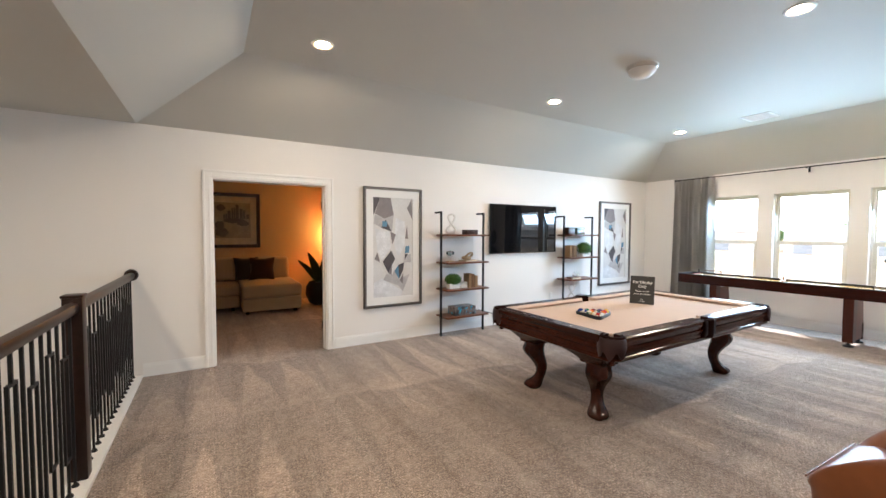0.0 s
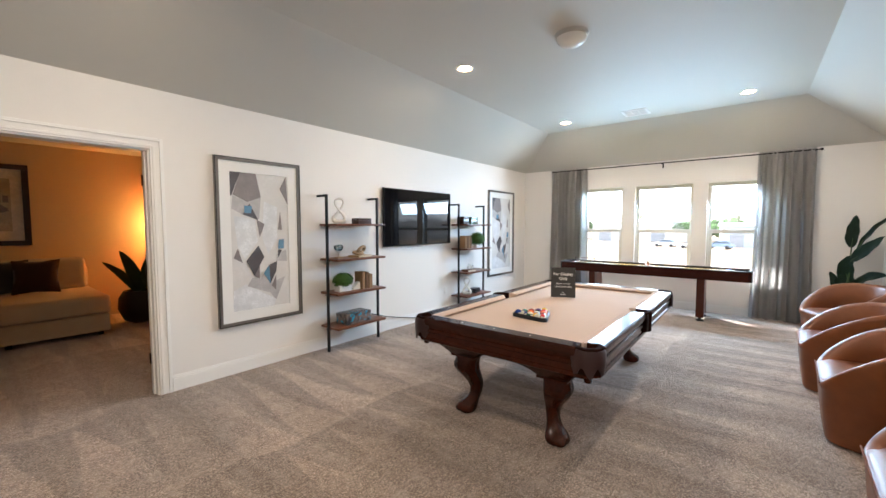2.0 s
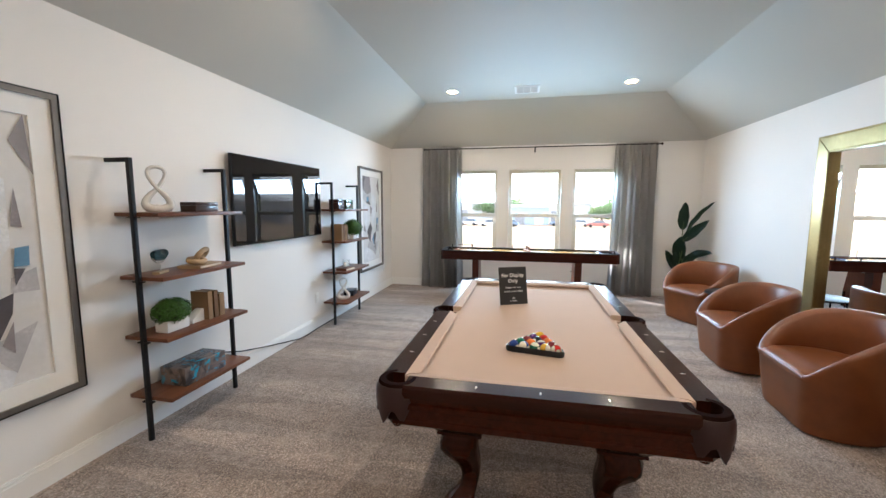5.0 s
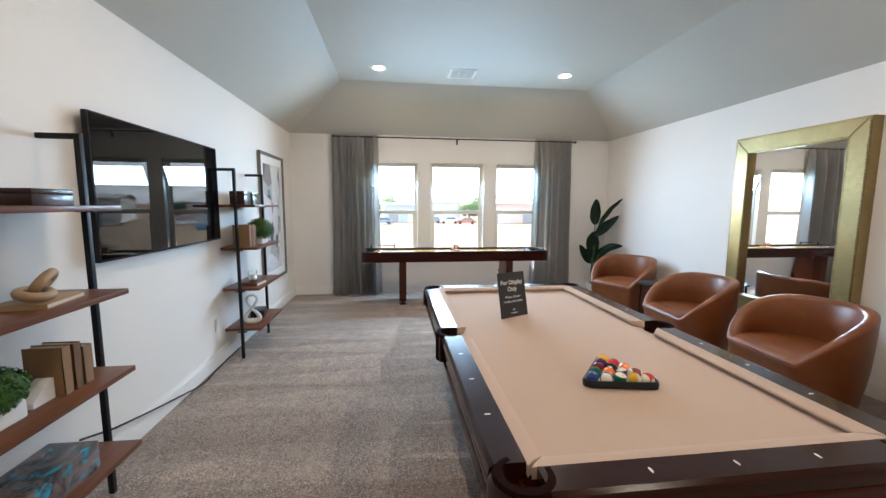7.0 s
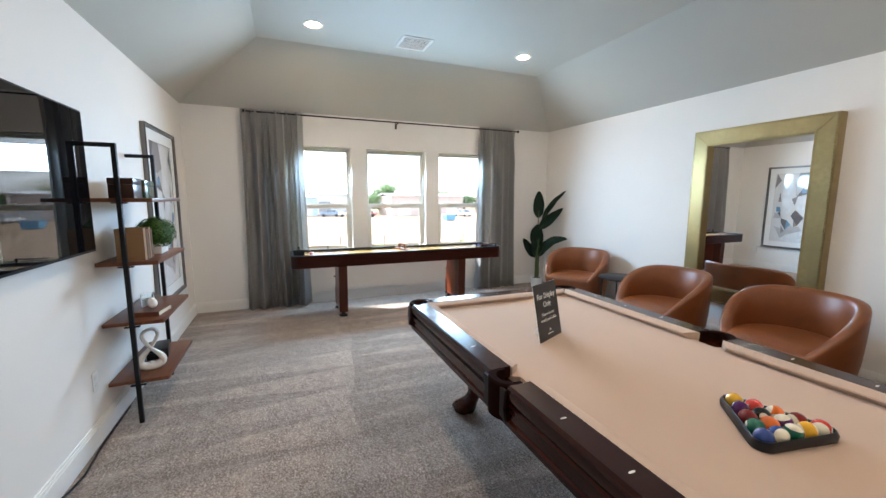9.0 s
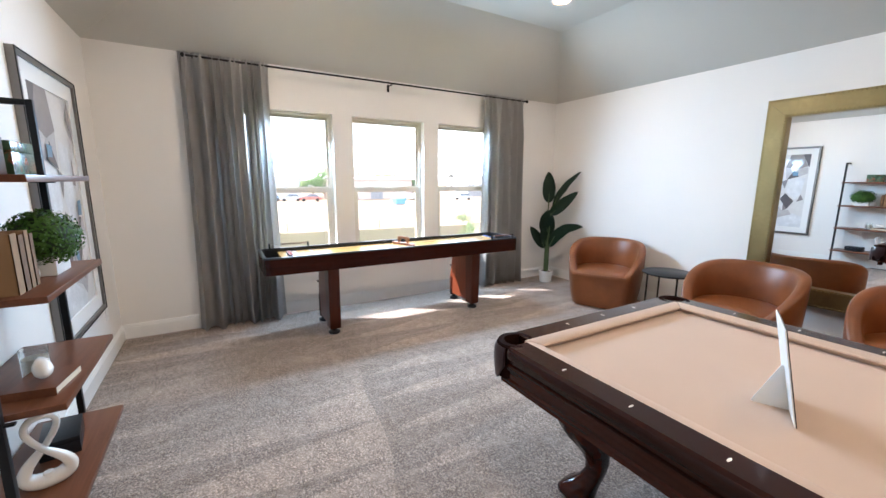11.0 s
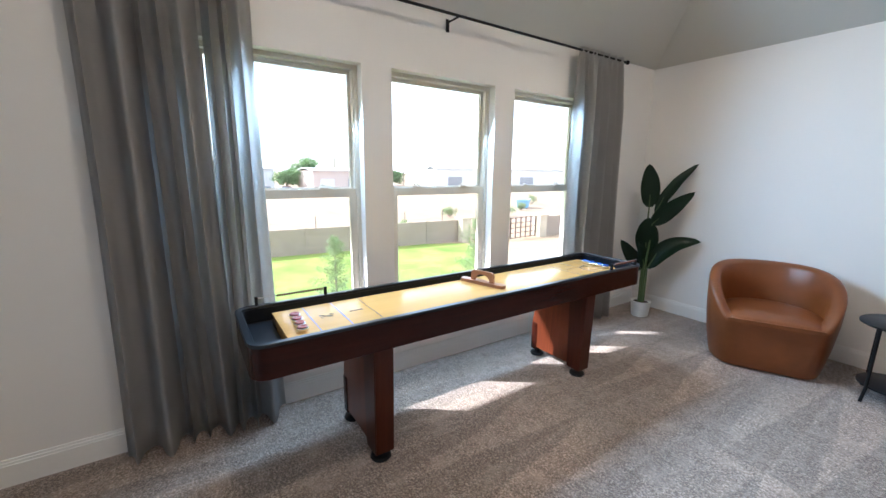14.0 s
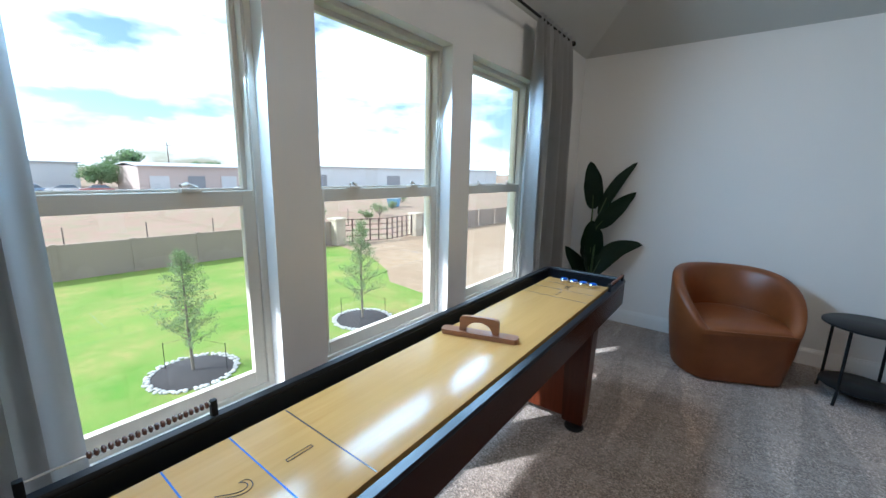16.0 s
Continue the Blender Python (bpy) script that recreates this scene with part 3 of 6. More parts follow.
# ---- rack of balls and the sign on the felt ----
RA = pose(3.093, 2.628, BED, 0, 0, -10.0)
rack = thing("triangle_rack", "black plastic triangle rack lying on the felt", "ball rack")
rack.matrix_world = RA
BR = 0.0286
tip = 0.181
def tri(off, n=5):
    """Rounded triangle with its point towards +x."""
    out = []
    for k in range(3):
        a = radians(120 * k)
        cx, cy = (tip - 0.04) * math.cos(a), (tip - 0.04) * math.sin(a)
        for i in range(n + 1):
            t = a + radians(-60 + 120 * i / n)
            out.append((cx + (0.025 + off) * math.cos(t), cy + (0.025 + off) * math.sin(t)))
    return out


bm = bmesh.new()
rg = [tri(o) for o in (0.0, 0.010, 0.012, 0.005, 0.0)]
zs = (0.002, 0.002, 0.02, 0.033, 0.031)
n = len(rg[0])
vr = [[bm.verts.new((x, y, z)) for x, y in r] for r, z in zip(rg, zs)]
for a, b in zip(vr, vr[1:] + vr[:1]):
    for i in range(n):
        bm.faces.new((a[i], a[(i + 1) % n], b[(i + 1) % n], b[i]))
part("rim", smooth(bm), "black_pad", rack)


def ball_material(name, color, striped):
    m, nt, b = mat_base(name)
    v = coords(nt)
    sep = nt.nodes.new("ShaderNodeSeparateXYZ")
    nt.links.new(v, sep.inputs[0])
    ivory = (0.80, 0.74, 0.60)
    dist = nt.nodes.new("ShaderNodeVectorMath")
    dist.operation = "DISTANCE"
    dist.inputs[1].default_value = (BR, 0, 0)
    nt.links.new(v, dist.inputs[0])
    spot = nt.nodes.new("ShaderNodeMath")
    spot.operation = "LESS_THAN"
    spot.inputs[1].default_value = 0.013
    nt.links.new(dist.outputs["Value"], spot.inputs[0])
    base = (*color, 1)
    if striped:
        ab = nt.nodes.new("ShaderNodeMath")
        ab.operation = "ABSOLUTE"
        nt.links.new(sep.outputs["Z"], ab.inputs[0])
        lt = nt.nodes.new("ShaderNodeMath")
        lt.operation = "LESS_THAN"
        lt.inputs[1].default_value = 0.0165
        nt.links.new(ab.outputs[0], lt.inputs[0])
        band = mixed(nt, lt.outputs[0], ivory, color)
        c = mixed(nt, spot.outputs[0], (0, 0, 0), ivory)
        nt.links.new(band, c.node.inputs[6])
    else:
        c = mixed(nt, spot.outputs[0], color, ivory)
    nt.links.new(c, b.inputs["Base Color"])
    b.inputs["Roughness"].default_value = 0.08
    b.inputs["Coat Weight"].default_value = 0.5
    return m


BALLS = (("yellow", (0.75, 0.42, 0.03)), ("blue", (0.02, 0.05, 0.22)), ("red", (0.55, 0.03, 0.02)), ("purple", (0.09, 0.02, 0.11)), ("orange", (0.75, 0.17, 0.03)), ("green", (0.01, 0.12, 0.07)), ("maroon", (0.19, 0.02, 0.02)))
kinds = [(n_, c_, st) for st in (False, True) for n_, c_ in BALLS]
kinds.insert(7, ("black", (0.01, 0.01, 0.01), False))
order = [0, 2, 3, 12, 7, 6, 14, 11, 4, 5, 10, 8, 13, 9, 1]
k = 0
for row in range(5):
    for i in range(row + 1):
        nm, col, st = kinds[order[k]]
        bm = bmesh.new()
        bmesh.ops.create_uvsphere(bm, u_segments=20, v_segments=12, radius=BR)
        for f in bm.faces:
            f.smooth = True
        ob = link("billiard_ball", bm, ball_material("ball_%s_%s" % (nm, "stripe" if st else "solid"), col, st))
        x = 8 * BR / 1.732 - row * BR * 1.732
        y = (i - row / 2) * 2 * BR
        rnd = random.Random(k)
        roll_ = rnd.uniform(-18, 18) if order[k] in (11, 13) else rnd.uniform(60, 100) if st else rnd.uniform(-60, 60)
        ob.matrix_world = RA @ pose(x, y, BR, roll_, rnd.uniform(-25, 25), rnd.uniform(0, 360))
        tagged(ob, "glossy %s %s billiard ball in the rack" % ("ivory ball with a" if st else "solid", nm + (" stripe," if st else "")), "billiard ball", "racked balls")
        k += 1

M["sign_black"] = plain("sign_black", (0.022, 0.020, 0.020), 0.35, vary=0.1)
M["sign_white"] = plain("sign_white", (0.82, 0.82, 0.80), 0.5, vary=0.02)
sign = thing("display_sign", "black card sign on an easel back, standing on the felt", "sign")
sign.matrix_world = pose(4.06, 2.777, BED + 0.002, 0, 0, -65.0) @ pose(0, 0, 0, -11, 0, 0)
# local x runs along the card towards its right as read, local -y is the printed face
part("card", box(-0.12, 0.12, -0.003, 0.0, 0.0, 0.305), "sign_black", sign)
part("backing", box(-0.12, 0.12, 0.0, 0.003, 0.0, 0.305), "sign_white", sign, "white card backing")
bm = bmesh.new()
pts = [(0.0035, 0.0), (0.0035, 0.15), (0.012, 0.15), (0.1, 0.022), (0.085, 0.008)]
add_loft(bm, [[(-0.0015, y, z) for y, z in pts], [(0.0015, y, z) for y, z in pts]])
part("easel_leg", bm, "sign_white", sign, "white card easel leg")


def lettering(text, size, material, parent, m, name="lettering", bold=0.0, label="", hollow=False):
    cu = bpy.data.curves.new(name, "FONT")
    cu.body, cu.size, cu.align_x, cu.align_y = text, size, "CENTER", "CENTER"
    cu.extrude, cu.offset = 0.0004, bold
    cu.resolution_u = 3
    if hollow:
        cu.fill_mode, cu.extrude, cu.bevel_depth, cu.bevel_resolution = "NONE", 0.0, 0.0011, 0
    tmp = bpy.data.objects.new("tmp", cu)
    scene.collection.objects.link(tmp)
    dg = bpy.context.evaluated_depsgraph_get()
    me = bpy.data.meshes.new_from_object(tmp.evaluated_get(dg))
    bpy.data.objects.remove(tmp)
    me.materials.clear()
    me.materials.append(M[material])
    ob = new(name, me)
    ob.parent = parent
    ob.matrix_local = m
    if label:
        ob["label"] = label
    return ob


for txt, sz, z, bo in (("For Display", 0.042, 0.236, 0.0006), ("Only", 0.042, 0.190, 0.0006), ("Please do not", 0.025, 0.138, 0.0), ("touch pool table", 0.025, 0.108, 0.0)):
    lettering(txt, sz, "sign_white", sign, pose(0, -0.0036, z, 90, 0, 0), bold=bo)
bm = bmesh.new()
pts = [(-0.013, 0.044), (0.0, 0.058), (0.013, 0.044), (0.009, 0.044), (0.0, 0.052), (-0.009, 0.044)]
add_loft(bm, [[(x, -0.0042, z) for x, z in pts], [(x, -0.003, z) for x, z in pts]])
part("emblem", bm, "sign_white", sign)
part("emblem_bar", boxes([(-0.03, 0.03, -0.0042, -0.003, 0.027, 0.031)]), "sign_white", sign)

# ---- shuffleboard table under the windows ----
SX0, SX1, SY0, SY1, SZ = 7.14, 7.70, 1.265, 4.06, 0.79
shuf = thing("shuffleboard_table", "red-brown shuffleboard table with black padded rim and maple board", "shuffleboard table", (0, 0, 0))
M["slot_blue"] = plain("blue_line", (0.03, 0.12, 0.42), 0.3, vary=0.02)
M["slot_dark"] = plain("dark_line", (0.03, 0.02, 0.02), 0.3, vary=0.02)


def ring_solid(outer, inner, z0, z1, lip=0.0):
    """A frame between two outlines with the same count of points."""
    bm = bmesh.new()
    sets = [[(x, y, z0) for x, y in outer], [(x, y, z1 - lip) for x, y in outer]]
    if lip:
        sets.append([(x + (xi - x) * 0.12, y + (yi - y) * 0.12, z1) for (x, y), (xi, yi) in zip(outer, inner)])
        sets.append([(x + (xi - x) * 0.88, y + (yi - y) * 0.88, z1) for (x, y), (xi, yi) in zip(outer, inner)])
    sets += [[(x, y, z1 - lip) for x, y in inner], [(x, y, z0) for x, y in inner]]
    vr = [[bm.verts.new(p) for p in r] for r in sets]
    n = len(vr[0])
    for a, b in zip(vr, vr[1:] + vr[:1]):
        for i in range(n):
            bm.faces.new((a[i], a[(i + 1) % n], b[(i + 1) % n], b[i]))
    return smooth(bm, 40)


o1 = round_rect(SX0, SX1, SY0, SY1, 0.075, 6)
i1 = round_rect(SX0 + 0.034, SX1 - 0.034, SY0 + 0.034, SY1 - 0.034, 0.042, 6)
o2 = round_rect(SX0 + 0.004, SX1 - 0.004, SY0 + 0.004, SY1 - 0.004, 0.072, 6)
part("rim_pad", ring_solid(o1, i1, SZ - 0.014, SZ, 0.006), "black_pad", shuf, "black padded rim")
part("cabinet_side", ring_solid(o2, i1, SZ - 0.155, SZ - 0.014), "shuffle_wood", shuf)
bm = bmesh.new()
outline_solid(bm, round_rect(SX0 + 0.034, SX1 - 0.034, SY0 + 0.034, SY1 - 0.034, 0.042, 6), SZ - 0.15, SZ - 0.085)
part("inner_lining", ring_solid(i1, round_rect(SX0 + 0.038, SX1 - 0.038, SY0 + 0.038, SY1 - 0.038, 0.038, 6), SZ - 0.15, SZ - 0.0145), "black_pad", shuf, "black padded lining")
part("gutter", bm, "black_pad", shuf, "black lined gutter")
bx0, bx1, by0, by1, bz = 7.205, 7.592, 1.485, 3.895, 0.767
part("playing_board", box(bx0, bx1, by0, by1, SZ - 0.085, bz, 0.003), "maple", shuf, "glossy lacquered maple board")
for y, mt in ((3.441, "slot_dark"), (3.596, "slot_blue"), (3.746, "slot_blue"), (1.893, "slot_dark"), (1.731, "slot_dark"), (1.60, "slot_dark")):
    part("score_line", box(bx0 + 0.004, bx1 - 0.004, y - 0.002, y + 0.002, bz, bz + 0.0006), mt, shuf)
for txt, y, rz in (("1", 3.52, 180), ("2", 3.671, 180), ("1", 1.812, 0), ("2", 1.665, 0)):
    lettering(txt, 0.10, "slot_dark", shuf, pose(7.40, y, bz + 0.0008, 0, 0, rz), "score_number", hollow=True)


# the same wood for the posts, toned between cabinet and sunlit panel
M["panel_dark"] = wood("dark_red_veneer", (0.022, 0.005, 0.0025), (0.075, 0.017, 0.007), 0.28, 0.08, axis=2)


def pedestal(y):
    leg = part("pedestal", bmesh.new(), "panel_dark", shuf, "panelled wooden pedestal leg")
    bm = bmesh.new()
    ring = [(7.168, 0.055), (7.285, 0.055), (7.30, 0.64), (7.155, 0.64)]
    add_loft(bm, [[(x, y - 0.052, z) for x, z in ring], [(x, y + 0.052, z) for x, z in ring]])
    bmesh.ops.bevel(bm, geom=list(bm.edges), offset=0.004, segments=2, affect="EDGES")
    bm.to_mesh(leg.data)
    bm.free()
    bm = bmesh.new()
    ring = [(7.285, 0.075), (7.655, 0.075), (7.655, 0.28), (7.60, 0.60), (7.29, 0.60)]
    add_loft(bm, [[(x, y - 0.040, z) for x, z in ring], [(x, y + 0.040, z) for x, z in ring]])
    part("pedestal_panel", bm, "panel_veneer", leg)
    part("back_post", box(7.60, 7.655, y - 0.045, y + 0.045, 0.055, 0.28, 0.004), "shuffle_wood", leg)
    for x in (7.225, 7.625):
        part("levelling_foot", lathe([(0.052, 0.0), (0.056, 0.008), (0.05, 0.02), (0.025, 0.028), (0.018, 0.055)], x, y, 18), "black_metal", leg, "black levelling foot")
    part("side_knob", lathe([(0.008, 0.0), (0.014, 0.012), (0.006, 0.016)], 7.62, y + 0.05, 10), "black_metal", leg).location = (0, 0, 0.42)


pedestal(3.474)
pedestal(1.875)
# scoring beads on short rails
for x, y0, y1 in ((7.683, 3.59, 3.95), (7.157, 1.36, 1.66)):
    rail = part("score_rail", tube([(x, y0, SZ + 0.036), (x, y1, SZ + 0.036)], 0.003, 6), "nickel", shuf, "scoring rail with beads")
    for yp in (y0, y1):
        part("rail_post", box(x - 0.008, x + 0.008, yp - 0.008, yp + 0.008, SZ - 0.002, SZ + 0.045, 0.002), "black_metal", rail)
    for i in range(20):
        part("bead", lathe([(0.004, -0.005), (0.009, -0.002), (0.009, 0.002), (0.004, 0.005)], 0, 0, 8), "walnut", rail).matrix_local = pose(x, y0 + 0.016 + i * 0.0125, SZ + 0.036, 90, 0, 0)

# abacus-like pusher with an arched handle, left across the board
M["block_wood"] = wood("red_oak", (0.22, 0.085, 0.04), (0.36, 0.16, 0.08), 0.35, 0.3)
blk = thing("board_divider", "red-brown wooden pusher with arched handle lying across the board", "game accessory", (7.43, 2.645, bz + 0.001), 17.5)
bm = bmesh.new()
outline_solid(bm, round_rect(-0.165, 0.165, -0.028, 0.028, 0.018, 4), 0, 0.02)
part("base", bm, "block_wood", blk)
bm = bmesh.new()
ro = [(0.085, 0.02), (0.085, 0.072), (0.078, 0.082), (0.06, 0.086), (0.03, 0.087), (0, 0.087), (-0.03, 0.087), (-0.06, 0.086), (-0.078, 0.082), (-0.085, 0.072), (-0.085, 0.02)]
ri = [(0.058 * math.cos(math.pi * i / 10), 0.02 + 0.045 * math.sin(math.pi * i / 10)) for i in range(11)]
ring4 = [[(a[0], -0.009, a[1]), (b[0], -0.009, b[1]), (b[0], 0.009, b[1]), (a[0], 0.009, a[1])] for a, b in zip(ro, ri)]
add_loft(bm, ring4)
part("handle", bm, "block_wood", blk)

M["puck_top"] = plain("chrome", (0.75, 0.75, 0.76), 0.12, 1.0)
M["puck_red"] = plain("dark_red_plastic", (0.22, 0.02, 0.015), 0.25)
M["puck_blue"] = plain("blue_plastic", (0.02, 0.09, 0.36), 0.25)
for n_, col, xa, y in (("red", "puck_red", 7.27, 3.82), ("blue", "puck_blue", 7.28, 1.553)):
    for i in range(4):
        p = thing("shuffleboard_puck", "chrome shuffleboard puck with a %s cap on the maple board" % n_, "puck", (xa + 0.062 * i, y - 0.003 * i, bz), 0, "%s pucks" % n_)
        part("body", lathe([(0.022, 0.0), (0.027, 0.003), (0.027, 0.016), (0.024, 0.019)], 0, 0, 20), "puck_top", p)
        part("cap", lathe([(0.021, 0.019), (0.023, 0.022), (0.02, 0.025), (0.010, 0.0245), (0.009, 0.022)], 0, 0, 20), col, p)

# ---- curtains ----
def curtain(y0, y1, seed, folds):
    """Deep uneven pleats under a ruffled heading that stands above the rod."""
    rnd = random.Random(seed)
    n, rows_ = folds * 14, 30
    am = [rnd.uniform(0.55, 1.35) for _ in range(folds + 2)]
    cut = [0.0]
    for _ in range(folds):
        cut.append(cut[-1] + rnd.uniform(0.4, 1.8))
    cut = [c_ / cut[-1] for c_ in cut]
    lean = [rnd.uniform(-0.25, 0.25) for _ in range(folds + 2)]
    bm = bmesh.new()
    grid = []
    for j in range(rows_ + 1):
        v = (j / rows_) ** 1.35
        z = 2.548 - v * 2.538
        row = []
        for i in range(n + 1):
            k, t = divmod(i, 14)
            t /= 14
            if k == folds:
                k, t = folds - 1, 1.0
            u = cut[k] + (cut[k + 1] - cut[k]) * t
            ampl = am[k] * (1 - t) + am[k + 1] * t
            wave = math.cos(2 * math.pi * t)
            sharp = math.copysign(abs(wave) ** 0.7, wave)
            drape = min(1.0, max(0.0, (v - 0.02) / 0.16))
            depth = (0.020 + 0.026 * drape + 0.012 * v) * ampl * min(1.4, 0.6 + 6 * (cut[k + 1] - cut[k]) * (y1 - y0))
            x = 7.885 + depth * sharp + 0.016 * math.sin(7 * u + seed + 2.2 * v) * v
            head = max(0.0, 1.0 - abs(v - 0.013) / 0.02)
            x = x * (1 - 0.85 * head) + 7.885 * 0.85 * head + (1 - drape) * 0.010 * math.sin(6 * math.pi * t + k)
            y = y0 + (y1 - y0) * u + lean[k] * 0.06 * math.sin(math.pi * t) * drape + 0.010 * math.sin(2 * math.pi * t) * drape + 0.07 * (u - 0.5) * v * v
            row.append(bm.verts.new((x, y, z - (0.006 * abs(wave) if j == 0 else 0.0))))
        grid.append(row)
    for a, b in zip(grid, grid[1:]):
        for i in range(n):
            bm.faces.new((a[i], a[i + 1], b[i + 1], b[i]))
    bmesh.ops.solidify(bm, geom=list(bm.faces), thickness=0.003)
    return smooth(bm, 80)


for y0, y1, sd, fo in ((4.075, 4.55, 3, 5), (3.83, 4.055, 5, 3), (0.62, 1.27, 8, 7)):
    c_ = tagged(link("curtain", curtain(y0, y1, sd, fo), "curtain"), "grey linen floor-length curtain gathered on a rod", "curtain", "window curtains")
rod = thing("curtain_rod", "thin black metal curtain rod with three brackets", "curtain rod", (0, 0, 0))
part("pole", tube([(7.885, 0.585, 2.515), (7.885, 4.50, 2.515)], 0.0095, 10), "black_metal", rod)
for y in (0.575, 4.51):
    bm = bmesh.new()
    bmesh.ops.create_uvsphere(bm, u_segments=12, v_segments=8, radius=0.02)
    p = part("finial", smooth(bm), "black_metal", rod)
    p.location = (7.885, y, 2.515)
for y in (0.64, 2.56, 4.44):
    part("bracket", boxes([(7.875, 7.995, y - 0.005, y + 0.005, 2.495, 2.503), (7.99, 7.999, y - 0.012, y + 0.012, 2.44, 2.52), (7.872, 7.88, y - 0.006, y + 0.006, 2.495, 2.512)]), "black_metal", rod)

# ---- barrel chairs and side tables ----
def barrel_chair():
    """A drum cut off straight in front, its rim falling from the back to the seat corners; local +y is the front."""
    ch = thing("barrel_chair", "caramel tan leather barrel chair with wraparound back", "armchair", group="leather barrel chairs")
    R, FRONT, n = 0.412, 0.292, 72

    def plan(sc, inset=0.0):
        """Round plan with a flat front and softened front corners."""
        pts = []
        for i in range(n):
            t = -math.pi / 2 + 2 * math.pi * i / n
            cx, sy = math.cos(t), math.sin(t)
            lim = (FRONT - inset) / sy if sy > 0.05 else 9.0
            rr = R - inset
            r = (rr ** -22 + lim ** -22) ** (-1 / 22)
            pts.append((r * cx * sc, r * sy * sc))
        return pts

    def rim(y):
        s = min(1.0, max(0.0, (FRONT - 0.012 - y) / (FRONT + R - 0.06)))
        return 0.412 + 0.348 * (s * (2.0 - s)) ** 0.80

    bm = bmesh.new()
    rings = [[(x, y, z) for x, y in plan(sc)] for z, sc in ((0.010, 0.80), (0.016, 0.845), (0.035, 0.862), (0.12, 0.90), (0.24, 0.948), (0.36, 0.98))]
    full = plan(1.0)
    tops = [rim(y) for x, y in full]
    for f, grow in ((0.25, 0.992), (0.5, 1.0), (0.75, 1.006)):
        rings.append([(x * grow, y * grow, 0.36 + (h - 0.03 - 0.36) * f) for (x, y), h in zip(full, tops)])
    for grow, dz in ((1.010, -0.028), (1.002, -0.010), (0.975, -0.001)):
        rings.append([(x * grow, y * grow, h + dz) for (x, y), h in zip(full, tops)])
    for th, dz in ((0.036, 0.0), (0.062, -0.010), (0.078, -0.034)):
        q = plan(1.0, th)
        rings.append([(x, y, h + dz) for (x, y), h in zip(q, tops)])
    q = plan(1.0, 0.092)
    rings.append([(x, y, 0.38 + (h - 0.38) * 0.45) for (x, y), h in zip(q, tops)])
    q = plan(1.0, 0.10)
    rings.append([(x, y, 0.375) for x, y in q])
    add_loft(bm, rings)
    part("shell", smooth(bm, 50), "leather", ch, "curved leather back running into the arms")
    bm = bmesh.new()
    rings = []
    for z, ins in ((0.372, 0.092), (0.405, 0.086), (0.424, 0.092), (0.436, 0.115), (0.446, 0.17), (0.450, 0.26)):
        rings.append([(x, y if y < 0 else y * (FRONT - 0.002 - (ins - 0.086)) / (FRONT - ins), z - 0.010 * (y > 0.15)) for x, y in plan(1.0, ins)])
    add_loft(bm, rings)
    part("seat", smooth(bm, 60), "leather", ch, "domed leather seat cushion")
    bm = bmesh.new()
    add_tube(bm, [(-0.285 + 0.57 * i / 10, FRONT + 0.0015, 0.405) for i in range(11)], 0.0045, 6)
    part("piping", smooth(bm), "leather", ch)
    return ch


chair0 = barrel_chair()
chair0.matrix_world = pose(4.04, 0.60, 0, 0, 0, -3)
for x, y, rz in ((5.09, 0.635, -2), (6.56, 0.43, 25), (2.56, 0.575, -3)):
    copy_thing(chair0, pose(x, y, 0, 0, 0, rz))


def side_table(x, y, rz):
    t = thing("side_table", "round black metal side table with a low shelf", "side table", (x, y, 0), rz, "black side tables")
    part("tabletop", lathe([(0.235, 0.518), (0.243, 0.522), (0.243, 0.532), (0.238, 0.536)], 0, 0, 40), "black_metal", t)
    part("shelf", lathe([(0.195, 0.10), (0.2, 0.103), (0.2, 0.112), (0.196, 0.115)], 0, 0, 36), "black_metal", t)
    for i in range(4):
        a = radians(45 + 90 * i)
        part("leg", tube([(0.225 * math.cos(a), 0.225 * math.sin(a), 0), (0.205 * math.cos(a), 0.205 * math.sin(a), 0.1), (0.20 * math.cos(a), 0.20 * math.sin(a), 0.519)], 0.0095, 8), "black_metal", t)


side_table(5.83, 0.40, 8)
side_table(3.30, 0.37, 20)

# ---- great mirror against the south wall ----
MX0, MX1, MZ0, MZ1, FW = 4.15, 5.335, 0.40, 2.165, 0.155
mir = thing("wall_mirror", "tall wall mirror in a wide hammered brass frame with nailheads", "mirror", (0, YS + 0.002, 0))
def frame_side(p0, p1, p2, p3, y1):
    """A mitred board between four corners (outer start, outer end, inner end, inner start)."""
    bm = bmesh.new()
    q = (p0, p1, p2, p3)
    add_loft(bm, [[(x, 0.0, z) for x, z in q], [(x, y1, z) for x, z in q]])
    bmesh.ops.recalc_face_normals(bm, faces=bm.faces)
    bmesh.ops.bevel(bm, geom=[e for e in bm.edges if all(abs(v.co.y - y1) < 1e-6 for v in e.verts)], offset=0.006, segments=2, affect="EDGES")
    return bm


